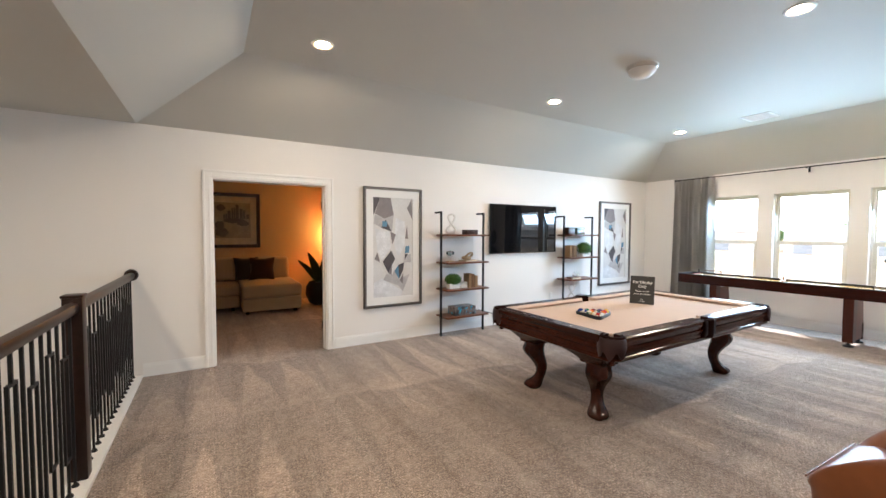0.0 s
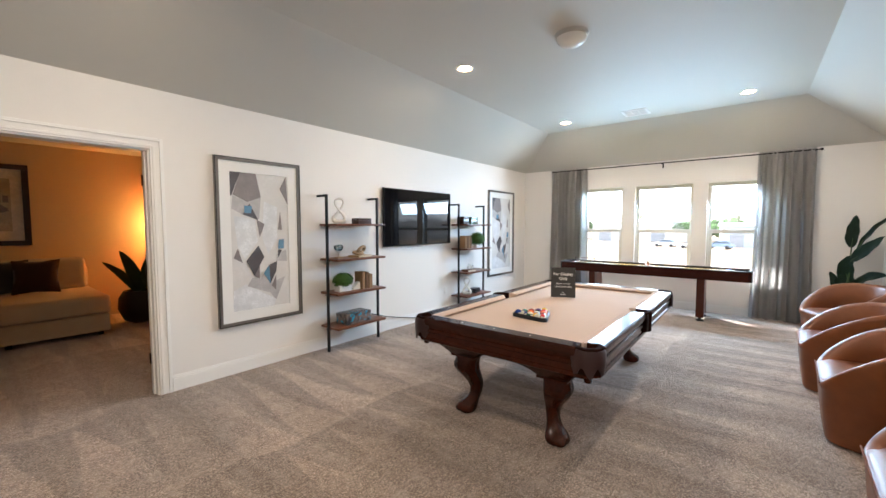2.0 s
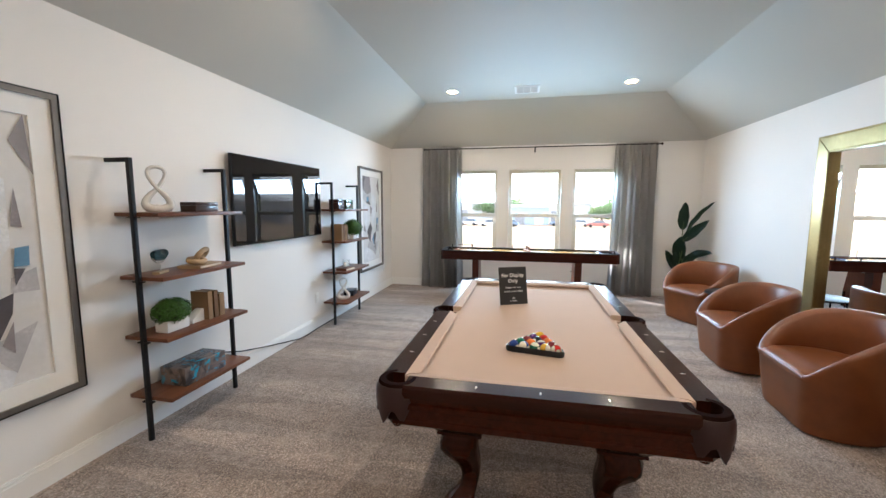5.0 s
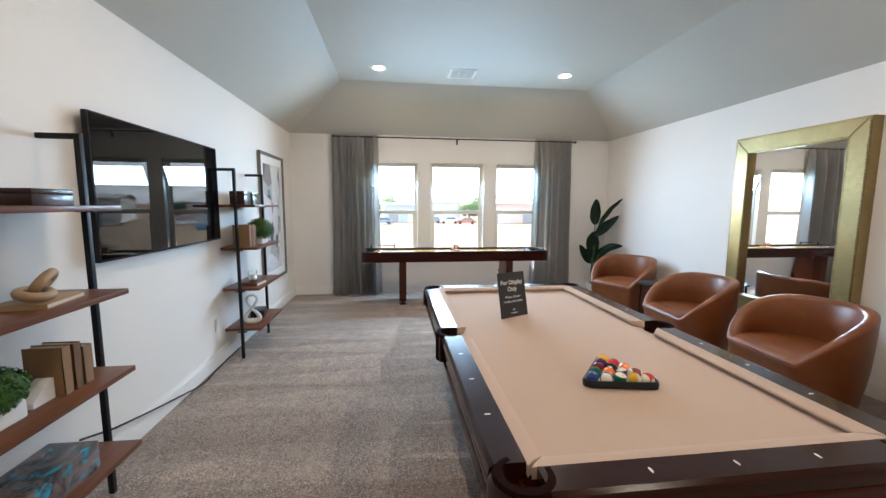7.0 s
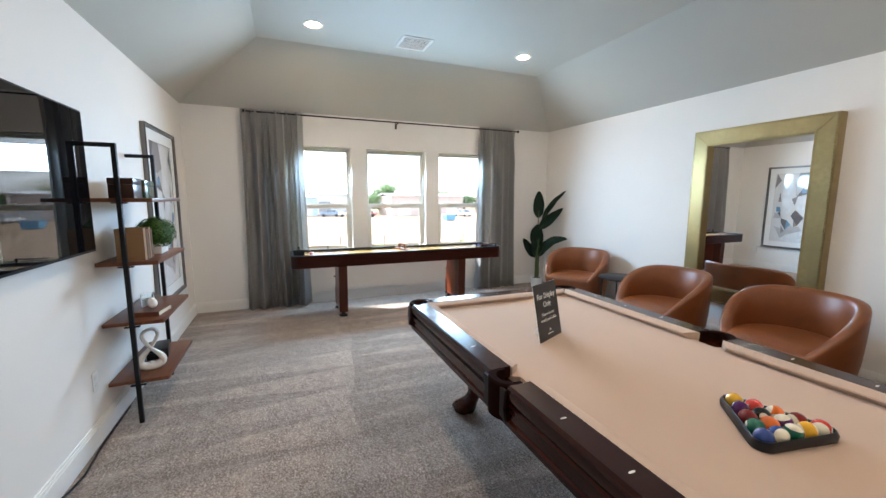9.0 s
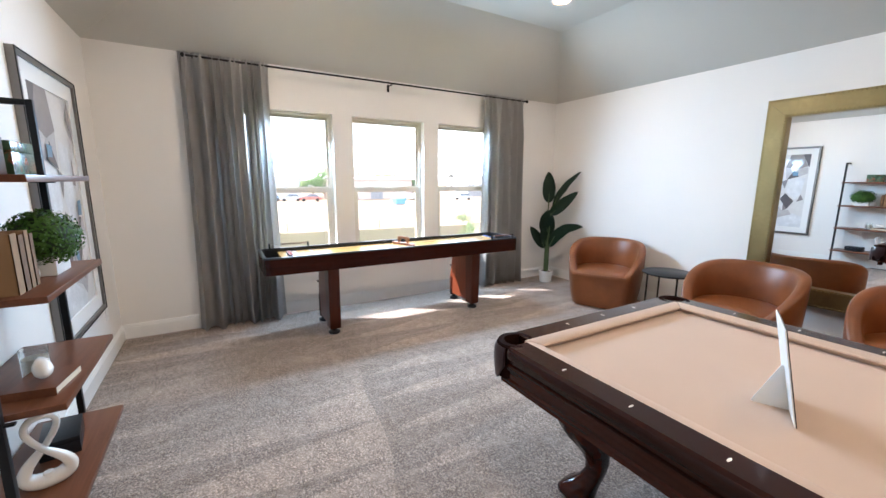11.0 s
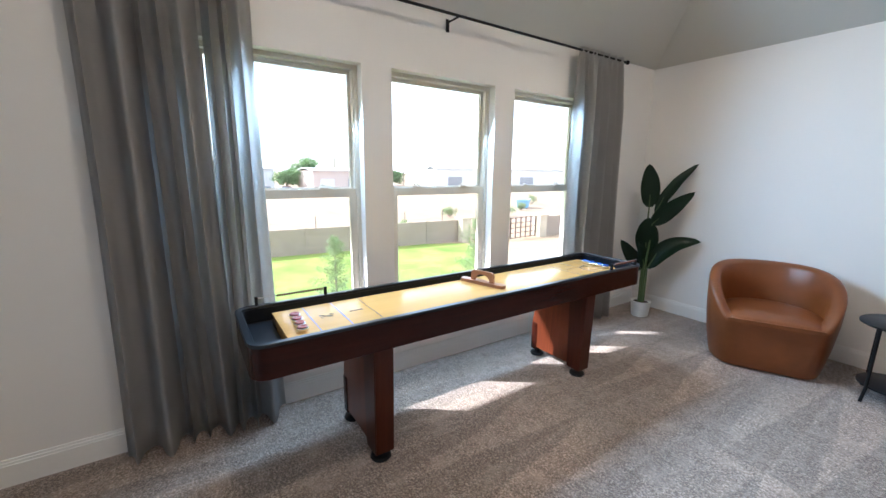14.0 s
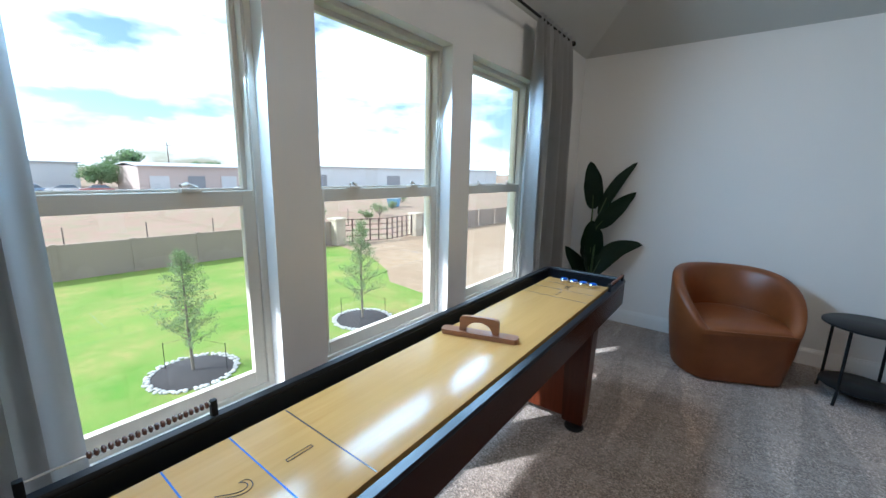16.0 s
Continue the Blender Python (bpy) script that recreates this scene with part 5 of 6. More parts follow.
part("jar", lathe([(0.04, 0.0), (0.043, 0.004), (0.043, 0.11), (0.040, 0.11), (0.040, 0.008), (0.02, 0.007)], 0, 0, 26), "jar_glass", cj, "clear glass jar")
part("wax", lathe([(0.0385, 0.0085), (0.0385, 0.075), (0.01, 0.073)], 0, 0, 24), "candle", cj)
figure_eight(5.53, yc - 0.03, S4, 0.29, -68, "white glazed figure-eight sculpture on the low shelf")
lidded_box(5.80, yc, S4, 0.21, 0.13, 0.075, "black_pad", "low black box on the bottom shelf", 10)

# ---- wall outlets and the loose cable ----
for x, y, z, nm in ((5.209, YN, 0.375, "n"), (7.572, YN, 0.38, "n")):
    o = thing("wall_outlet", "white double wall outlet plate", "outlet", (x, y, z), 0, "wall outlets")
    part("plate", box(-0.036, 0.036, -0.006, 0, -0.058, 0.058, 0.003), "trim", o)
    for dz in (-0.024, 0.024):
        part("socket", box(-0.016, 0.016, -0.0075, -0.006, dz - 0.014, dz + 0.014), "white_pot", o)
bm = bmesh.new()
add_tube(bm, [(3.60, 5.17, 0.285), (3.84, 5.17, 0.205), (4.05, 5.17, 0.155), (4.24, 5.168, 0.112), (4.55, 5.16, 0.05), (4.70, 5.152, 0.022), (4.84, 5.145, 0.0085), (5.1, 5.165, 0.008), (5.6, 5.17, 0.008)], 0.006, 8)
tagged(link("power_cable", smooth(bm), "black_metal"), "loose black power cable along the skirting board", "cable")

# ---- potted plant in the corner ----
plant = thing("potted_plant", "tall artificial bird-of-paradise plant in a white pot", "plant", (7.672, 0.272, 0))
part("pot", lathe([(0.075, 0.0), (0.082, 0.006), (0.096, 0.15), (0.098, 0.165), (0.088, 0.165), (0.085, 0.15)], 0, 0, 28), "white_pot", plant, "white ceramic pot")
part("soil", lathe([(0.084, 0.135), (0.086, 0.148), (0.05, 0.155)], 0, 0, 20), "soil", plant)


def big_leaf(base, mid, tip_, width, face):
    """A paddle leaf along a bent midrib, folded a little along it."""
    bm = bmesh.new()
    b0, m0, t0 = Vector(base), Vector(mid), Vector(tip_)
    n = 14
    f = Vector(face).normalized()
    rows_ = []
    for i in range(n + 1):
        u = i / n
        p = b0 * (1 - u) ** 2 + m0 * 2 * u * (1 - u) + t0 * u * u
        d = ((m0 - b0) * (1 - u) + (t0 - m0) * u).normalized()
        side = d.cross(f).normalized()
        up = side.cross(d)
        w = width * (math.sin(math.pi * min(1.0, 0.04 + 0.96 * u ** 0.8)) ** 0.62) * (1 - 0.12 * u)
        row = []
        for k in (-1, -0.66, -0.33, 0, 0.33, 0.66, 1):
            wob = 0.006 * math.sin(9 * u * 2 + k * 3)
            row.append(bm.verts.new(p + side * w * k + up * (0.22 * w * abs(k) ** 1.4 + wob * abs(k))))
        rows_.append(row)
    for a, b in zip(rows_, rows_[1:]):
        for i in range(6):
            bm.faces.new((a[i], a[i + 1], b[i + 1], b[i]))
    bmesh.ops.solidify(bm, geom=list(bm.faces), thickness=0.0018)
    return smooth(bm, 70)


# (base, mid, tip, half width, facing) in the plant's own space
LEAVES = (
    ((0.03, -0.02, 1.15), (0.05, -0.04, 1.40), (0.10, -0.06, 1.58), 0.095, (-0.62, 0.78, 0.1)),
    ((-0.02, -0.06, 1.10), (-0.10, -0.16, 1.40), (-0.25, -0.33, 1.58), 0.055, (-0.3, 0.9, 0.3)),
    ((-0.02, -0.02, 0.98), (-0.10, -0.14, 1.12), (-0.28, -0.26, 1.31), 0.085, (-0.5, 0.8, 0.1)),
    ((0.01, -0.01, 0.68), (0.0, 0.04, 0.90), (0.02, -0.02, 1.04), 0.115, (-0.65, 0.75, 0.15)),
    ((-0.02, -0.02, 0.52), (-0.12, -0.12, 0.83), (-0.38, -0.29, 0.82), 0.095, (-0.4, 0.75, 0.6)),
    ((0.02, 0.02, 0.50), (0.10, 0.09, 0.64), (0.20, 0.15, 0.80), 0.075, (-0.65, 0.75, 0.1)),
    ((0.0, 0.02, 0.55), (0.0, 0.07, 0.68), (0.05, 0.06, 0.80), 0.07, (-0.9, 0.4, 0.2)),
    ((0.03, 0.0, 0.50), (0.05, -0.02, 0.66), (0.12, -0.05, 0.78), 0.065, (-0.8, 0.3, 0.5)),
)
for i, (b0, m0, t0, w, f) in enumerate(LEAVES):
    part("leaf", big_leaf(b0, m0, t0, w, f), "leaf", plant, "dark green paddle leaf")
    sx, sy = 0.022 * math.cos(i * 2.4), 0.022 * math.sin(i * 2.4)
    part("stalk", tube([(sx, sy, 0.14), (sx * 1.2, sy * 1.2, 0.14 + (b0[2] - 0.14) * 0.5), b0, tuple(Vector(b0).lerp(Vector(m0), 0.5))], [0.012, 0.010, 0.007, 0.004], 8), "stem", plant)

# ---- stair railing ----
M["rail_wood"] = wood("espresso_wood", (0.008, 0.004, 0.003), (0.024, 0.011, 0.008), 0.34, 0.1, axis=1)
rail = thing("stair_railing", "dark stained railing with black iron balusters above the stairwell", "railing", (-0.672, 0, 0))
setting(link("trim", box(XW - 0.125, XW - 0.002, -2.2, YN, -0.3, 0.022, 0.004), "trim"), "white painted nosing along the stairwell edge", "trim")
prof = [(-0.028, 0.0), (-0.022, -0.018), (0.022, -0.018), (0.028, 0.0), (0.032, 0.018), (0.026, 0.038), (0.0, 0.046), (-0.026, 0.038), (-0.032, 0.018)]
for y0, y1 in ((3.345, 5.17), (0.9, 3.255)):
    bm = bmesh.new()
    add_loft(bm, [[(x, y0, 1.03 + z) for x, z in prof], [(x, y1, 1.03 + z) for x, z in prof]])
    part("handrail", smooth(bm, 50), "rail_wood", rail)
part("newel_post", box(-0.045, 0.045, 3.255, 3.345, 0.022, 1.10, 0.004), "rail_wood", rail)
part("newel_cap", box(-0.05, 0.05, 3.25, 3.35, 1.10, 1.118, 0.005), "rail_wood", rail)
bm = bmesh.new()
add_lathe(bm, [(0.058, 0.0), (0.06, 0.012), (0.05, 0.03)], 0, 0, 20)
p = part("rosette", smooth(bm), "rail_wood", rail)
p.matrix_local = pose(0, YN - 0.001, 1.05, 90, 0, 0)
part("newel_post", box(-0.045, 0.045, 0.81, 0.90, 0.022, 1.10, 0.004), "rail_wood", rail)


def baluster(kind):
    bm = bmesh.new()
    w = 0.0065
    if kind == 0:
        add_box(bm, -w, w, -w, w, 0.022, 1.013)
    else:
        z0, z1 = ((0.22, 0.80), (0.30, 0.88))[kind - 1]
        add_box(bm, -w, w, -w, w, 0.022, z0)
        add_box(bm, -w, w, -w, w, z1, 1.013)
        add_box(bm, -w, w, -0.04, 0.04, z0, z0 + 2 * w)
        add_box(bm, -w, w, -0.04, 0.04, z1 - 2 * w, z1)
        for y in (-0.04, 0.04):
            add_box(bm, -w, w, y - w, y + w, z0, z1)
    add_lathe(bm, [(0.018, 0.022), (0.018, 0.030), (0.009, 0.042)], 0, 0, 10)
    return bm


meshes = {}
for y0, y1 in ((3.345, 5.18), (0.9, 3.255)):
    n = int((y1 - y0) / 0.108)
    for i in range(n):
        kd = (0, 1, 0, 2)[i % 4]
        if kd in meshes:
            b_ = new("baluster", meshes[kd])
            b_.parent = rail
        else:
            b_ = part("baluster", baluster(kd), "black_metal", rail, "black iron baluster")
            meshes[kd] = b_.data
        b_.location = (0, y1 - 0.05 - i * 0.108, 0)

# ---- the media room beyond the doorway ----
M["tan_wall"] = wall_paint("tan_wall_paint", (0.54, 0.40, 0.25))
M["sofa_cloth"] = cloth("beige_sofa_cloth", (0.40, 0.32, 0.22), 0.9, 500)
M["dark_pillow"] = cloth("black_pillow_cloth", (0.03, 0.028, 0.03), 0.9, 500)
M["brown_pillow"] = cloth("brown_pillow_cloth", (0.035, 0.016, 0.012), 0.9, 500)
setting(link("wall_media_room", boxes([(-1.55, -1.4, YN + 0.15, 9.55, -0.3, 2.75), (2.7, 2.85, YN + 0.15, 9.55, -0.3, 2.75), (-1.4, 2.7, 9.4, 9.55, -0.3, 2.75)]), "tan_wall"), "tan painted media room wall", "wall")
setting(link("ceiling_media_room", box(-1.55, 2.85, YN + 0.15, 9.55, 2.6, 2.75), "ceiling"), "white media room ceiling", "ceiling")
sofa = thing("sectional_sofa", "beige cloth sectional sofa with a chaise end", "sofa", (0, 0, 0))
part("base", box(-1.35, 0.47, 8.42, 9.35, 0.07, 0.30, 0.03, 3), "sofa_cloth", sofa)
part("seat", box(-1.35, 0.465, 8.38, 9.15, 0.305, 0.50, 0.05, 3), "sofa_cloth", sofa)
part("chaise_base", box(0.48, 1.46, 7.85, 9.35, 0.07, 0.30, 0.03, 3), "sofa_cloth", sofa)
part("chaise_cushion", box(0.475, 1.47, 7.82, 9.1, 0.305, 0.54, 0.06, 3), "sofa_cloth", sofa)
part("backrest", box(-1.35, 1.46, 9.12, 9.36, 0.305, 0.84, 0.05, 3), "sofa_cloth", sofa)
for x0, x1 in ((-0.6, 0.42), (0.47, 1.42)):
    cu_ = part("back_cushion", box(x0, x1, -0.11, 0.11, 0.0, 0.46, 0.08, 4), "sofa_cloth", sofa)
    cu_.matrix_local = pose(0, 9.02, 0.52, -10, 0, 0)
for x in (-1.25, 0.35, 0.56, 1.38):
    part("foot", box(x - 0.03, x + 0.03, 8.0 if x > 0.5 else 8.5, 8.06 if x > 0.5 else 8.56, 0, 0.07), "rail_wood", sofa)


def pillow(x, y, z, s, mat, rz, tilt, label):
    bm = bmesh.new()
    n = 12
    for sgn in (-1, 1):
        g = [[bm.verts.new(((u / n - 0.5) * s * (1 - 0.10 * math.sin(math.pi * v / n)), sgn * 0.085 * (math.sin(math.pi * u / n) * math.sin(math.pi * v / n)) ** 0.45, (v / n - 0.5) * s * (1 - 0.10 * math.sin(math.pi * u / n)))) for u in range(n + 1)] for v in range(n + 1)]
        for a, b in zip(g, g[1:]):
            for i in range(n):
                bm.faces.new((a[i], a[i + 1], b[i + 1], b[i]) if sgn < 0 else (a[i], b[i], b[i + 1], a[i + 1]))
    bmesh.ops.remove_doubles(bm, verts=bm.verts, dist=1e-5)
    ob = tagged(link("throw_pillow", smooth(bm, 80), mat), label, "pillow", "sofa pillows")
    ob.matrix_world = pose(x, y, z, tilt, 0, rz)


pillow(0.62, 8.85, 0.765, 0.46, "dark_pillow", 8, -18, "square black throw pillow leaning on the sofa")
pillow(0.88, 8.70, 0.765, 0.46, "brown_pillow", -10, -18, "square dark brown throw pillow leaning on the sofa")
pillow(-0.15, 8.85, 0.735, 0.46, "dark_pillow", 4, -18, "square black throw pillow leaning on the sofa")
pic = thing("city_picture", "dark-framed picture of a city skyline on the tan wall", "picture", (0, 9.4, 0))
M["city_dark"] = plain("ink_wash", (0.10, 0.09, 0.07), 0.6, vary=0.5, blotch=7, grain=30, coat=0.5)
M["city_pale"] = plain("cream_print", (0.52, 0.46, 0.35), 0.6, vary=0.3, blotch=6, coat=0.5)
part("frame", boxes([(-0.1, 0.92, -0.04, 0, 2.22, 2.29), (-0.1, 0.92, -0.04, 0, 1.16, 1.23), (-0.1, -0.03, -0.04, 0, 1.23, 2.22), (0.85, 0.92, -0.04, 0, 1.23, 2.22)], 0.003), "rail_wood", pic)
part("mat", box(-0.03, 0.85, -0.016, -0.004, 1.23, 2.22), "city_pale", pic, "cream mat board")
M["city_tone"] = plain("print_tone", (0.30, 0.27, 0.19), 0.6, vary=0.35, blotch=5, coat=0.5)
part("print", box(0.08, 0.74, -0.0175, -0.0162, 1.36, 2.09), "city_tone", pic)
rnd = random.Random(4)
x = 0.24
i = 0
while x < 0.70:
    w_ = rnd.uniform(0.025, 0.06)
    part("painted_tower", box(x, x + w_, -0.0190 - 0.0001 * i, -0.0176, 1.76, 1.83 + 0.17 * math.exp(-((x - 0.47) / 0.13) ** 2) + rnd.uniform(0.0, 0.06)), "city_dark", pic)
    x += w_ + rnd.uniform(0.0, 0.02)
    i += 1
for i, (cx_, cz_, rx_, rz_) in enumerate(((0.20, 1.98, 0.09, 0.07), (0.22, 1.48, 0.13, 0.11), (0.45, 1.72, 0.24, 0.06), (0.18, 1.62, 0.09, 0.10), (0.60, 1.66, 0.13, 0.05))):
    bm = bmesh.new()
    rg = [(cx_ + rx_ * math.cos(a) * rnd.uniform(0.75, 1.05), cz_ + rz_ * math.sin(a) * rnd.uniform(0.75, 1.05)) for a in (2 * math.pi * k / 18 for k in range(18))]
    yy = -0.0205 - 0.0004 * i
    add_loft(bm, [[(x, yy, z) for x, z in rg], [(x, yy + 0.0002, z) for x, z in rg]])
    bmesh.ops.recalc_face_normals(bm, faces=bm.faces)
    part("painted_foliage", bm, "city_dark", pic)
pl2 = thing("floor_planter", "round dark planter with broad leaves", "plant", (1.92, 8.45, 0))
part("pot", lathe([(0.10, 0.0), (0.20, 0.06), (0.265, 0.22), (0.25, 0.38), (0.19, 0.48), (0.17, 0.48), (0.2, 0.40)], 0, 0, 28), "black_leather", pl2, "round dark pot")
for b0, m0, t0, w in (((0, 0, 0.45), (-0.05, 0, 0.8), (-0.22, 0, 1.08), 0.085), ((-0.02, 0, 0.45), (-0.15, 0.02, 0.72), (-0.42, 0, 0.93), 0.06), ((0.02, 0, 0.45), (0.1, 0, 0.8), (0.2, 0, 1.1), 0.08)):
    part("leaf", big_leaf(b0, m0, t0, w, (-0.2, -1, 0.2)), "leaf", pl2)
fl = thing("floor_lamp", "floor lamp with a cream shade glowing warm", "lamp", (2.45, 9.12, 0))
M["lamp_shade"] = glow("lit_lamp_shade", (1.0, 0.46, 0.11), 8.0)
part("base", lathe([(0.14, 0.0), (0.14, 0.02), (0.02, 0.035)], 0, 0, 24), "black_metal", fl)
part("stem", tube([(0, 0, 0.03), (0, 0, 1.32)], 0.012, 8), "black_metal", fl)
part("shade", lathe([(0.17, 1.30), (0.12, 1.58), (0.118, 1.58), (0.168, 1.30), (0.17, 1.30)], 0, 0, 28, caps=False), "lamp_shade", fl, "glowing cream shade")

# ---- outdoors ----
# unseen overhang, placed and sized to keep sun off the upper sashes
setting(link("roof_eave", box(8.2, 10.15, -3.0, 9.0, 3.55, 3.75), "trim"), "white painted soffit of the roof overhang", "roof")
def ground_material(name, cols, scales, bump=0.3):
    m, nt, b = mat_base(name)
    v = coords(nt)
    a = noise_tex(nt, v, scales[0], 5.0, 0.6)
    d = noise_tex(nt, v, scales[1], 4.0, 0.6)
    c = mixed(nt, ramp(nt, a, 0.35, 0.65), cols[0], cols[1])
    c = mixed(nt, ramp(nt, d, 0.4, 0.7), c, cols[2])
    nt.links.new(c, b.inputs["Base Color"])
    b.inputs["Roughness"].default_value = 0.95
    b.inputs["Specular IOR Level"].default_value = 0.1
    bumped(nt, b, d, bump, 0.05)
    return m


def leaf_material(name, color, blotch):
    """Thin leaves that let some daylight through."""
    m = plain(name, color, 0.65, vary=0.35, blotch=blotch, grain=12)
    nt = m.node_tree
    tr = nt.nodes.new("ShaderNodeBsdfTranslucent")
    tr.inputs["Color"].default_value = (color[0] * 1.2, color[1] * 1.3, color[2], 1)
    mx = nt.nodes.new("ShaderNodeMixShader")
    mx.inputs[0].default_value = 0.45
    nt.links.new(nt.nodes["Principled BSDF"].outputs[0], mx.inputs[1])
    nt.links.new(tr.outputs[0], mx.inputs[2])
    nt.links.new(mx.outputs[0], nt.nodes["Material Output"].inputs["Surface"])
    return m


M["dirt"] = ground_material("dry_field", ((0.30, 0.185, 0.135), (0.34, 0.235, 0.175), (0.24, 0.215, 0.125)), (0.05, 0.7))
M["lawn"] = ground_material("lawn_grass", ((0.12, 0.235, 0.035), (0.30, 0.27, 0.09), (0.18, 0.26, 0.055)), (0.42, 2.6), 0.6)
M["sand"] = ground_material("sandy_drive", ((0.34, 0.235, 0.15), (0.40, 0.30, 0.20), (0.29, 0.21, 0.13)), (0.3, 2.5))
M["fence_block"] = plain("tan_fence_panel", (0.30, 0.235, 0.18), 0.85, vary=0.1, blotch=0.8, grain=20, bump=0.3)
M["limestone"] = plain("limestone", (0.50, 0.42, 0.31), 0.85, vary=0.2, blotch=2.0, grain=15, bump=0.5)
M["gate_iron"] = plain("rusty_iron", (0.085, 0.045, 0.035), 0.7, vary=0.3)
M["mulch"] = plain("dark_mulch", (0.055, 0.048, 0.045), 0.95, vary=0.4, grain=30, bump=0.8)
M["stone_pale"] = plain("pale_river_stone", (0.52, 0.50, 0.46), 0.8, vary=0.25, grain=8)
M["bark"] = plain("grey_bark", (0.23, 0.19, 0.15), 0.9, vary=0.3, grain=50, bump=0.5)
M["tree_leaf"] = leaf_material("tree_leaf", (0.23, 0.28, 0.15), 6)
# distance haze is mixed into the colours of far trees, sheds and cars
M["far_leaf"] = leaf_material("far_leaf", (0.17, 0.24, 0.12), 0.6)
M["metal_white"] = plain("white_metal_siding", (0.60, 0.60, 0.59), 0.5, vary=0.06, blotch=0.2)
M["metal_pink"] = plain("pale_pink_siding", (0.52, 0.42, 0.37), 0.6, vary=0.08, blotch=0.2)
M["metal_blue"] = plain("blue_grey_siding", (0.40, 0.47, 0.56), 0.5, vary=0.08, blotch=0.2)
M["roof_pale"] = plain("pale_metal_roof", (0.58, 0.58, 0.58), 0.45, vary=0.06, blotch=0.3)
M["dark_opening"] = plain("dark_opening", (0.26, 0.26, 0.27), 0.5)
M["car_red"] = plain("red_car_paint", (0.40, 0.14, 0.12), 0.25, coat=0.6)
M["car_white"] = plain("white_car_paint", (0.65, 0.65, 0.65), 0.25, coat=0.6)
M["car_blue"] = plain("blue_car_paint", (0.22, 0.30, 0.42), 0.25, coat=0.6)
M["car_glass"] = plain("car_glass", (0.10, 0.12, 0.14), 0.08)
M["rubber"] = plain("tyre_rubber", (0.02, 0.02, 0.02), 0.9)
M["pole_wood"] = plain("weathered_pole", (0.18, 0.14, 0.11), 0.9, vary=0.2)

G = GROUND
bm = bmesh.new()
xs = [8.2, 14, 20, 26, 34, 45, 60, 85, 120, 200, 400, 900, 1800]
ysr = [-1800, -800, -300, -150, -80, -50, -35, -25, -15, -8, 0, 8, 16, 30, 60, 120, 300, 800, 1800]
gv = [[bm.verts.new((x, y, G + (0.25 * noise.noise(Vector((x * 0.05, y * 0.05, 0))) if x > 30 else 0))) for y in ysr] for x in xs]
for a, b in zip(gv, gv[1:]):
    for i in range(len(ysr) - 1):
        bm.faces.new((a[i], b[i], b[i + 1], a[i + 1]))
add_box(bm, -40, 8.2, -1800, 1800, G - 0.15, G - 0.11)
setting(link("ground", bm, "dirt"), "dry reddish field reaching the horizon", "ground")


def sheet(name, pts, z, mat, label, cat):
    bm = bmesh.new()
    outline_solid(bm, pts, z - 0.05, z)
    bmesh.ops.recalc_face_normals(bm, faces=bm.faces)
    return setting(link(name, bm, mat), label, cat)


edge = [(8.3, -7.8), (12.5, -7.4), (15.5, -6.6), (17.5, -6.9), (19.0, -8.2), (21.5, -9.6), (25.2, -10.4)]
sheet("lawn", edge + [(26.1, -8.0), (29.2, 30.0), (8.3, 30.0)], G + 0.03, "lawn", "bright green mown lawn", "lawn")
sheet("dirt_drive", list(reversed(edge)) + [(8.3, -40.0), (24.5, -40.0)], G + 0.015, "sand", "pale sandy drive leading to the gate", "drive")
# rock and soil mound beyond the fence
fence = thing("boundary_wall", "tan panelled boundary wall along the lawn", "wall", (0, 0, 0))


def fence_x(y):
    return 26.82 + 0.083 * y


y = -10.6
k = 0
while y < 42:
    y2 = y + 2.4
    xa, xb = fence_x(y), fence_x(y2)
    bm = bmesh.new()
    outline_solid(bm, [(xa - 0.06, y + 0.08), (xb - 0.06, y2 - 0.08), (xb + 0.06, y2 - 0.08), (xa + 0.06, y + 0.08)], G - 0.1, G + 1.42)
    part("panel", bm, "fence_block", fence)
    bm = bmesh.new()
    outline_solid(bm, [(xa - 0.09, y - 0.08), (xa + 0.09, y - 0.08), (xa + 0.09, y + 0.08), (xa - 0.09, y + 0.08)], G - 0.1, G + 1.46)
    part("post", bm, "fence_block", fence)
    y = y2
    k += 1
y = -17.05
while y > -42:
    y2 = y - 2.4
    xa, xb = fence_x(y) - 0.6, fence_x(y2) - 0.6
    bm = bmesh.new()
    outline_solid(bm, [(xa - 0.06, y - 0.08), (xa + 0.06, y - 0.08), (xb + 0.06, y2 + 0.08), (xb - 0.06, y2 + 0.08)], G - 0.1, G + 1.42)
    part("panel", bm, "fence_block", fence)
    y = y2
for x, y in ((25.75, -10.75), (24.7, -16.7)):
    p = thing("gate_pillar", "square limestone gate pillar with a flat cap", "gate pillar", (x, y, G), 0, "gate pillars")
    part("shaft", box(-0.35, 0.35, -0.35, 0.35, -0.1, 1.50, 0.03), "limestone", p)
    part("cap", box(-0.43, 0.43, -0.43, 0.43, 1.50, 1.62, 0.03), "limestone", p)
gate = thing("metal_gate", "black iron double gate with a square grid", "gate", (0, 0, G))
g0, g1 = Vector((25.7, -11.15, 0)), Vector((24.75, -16.3, 0))
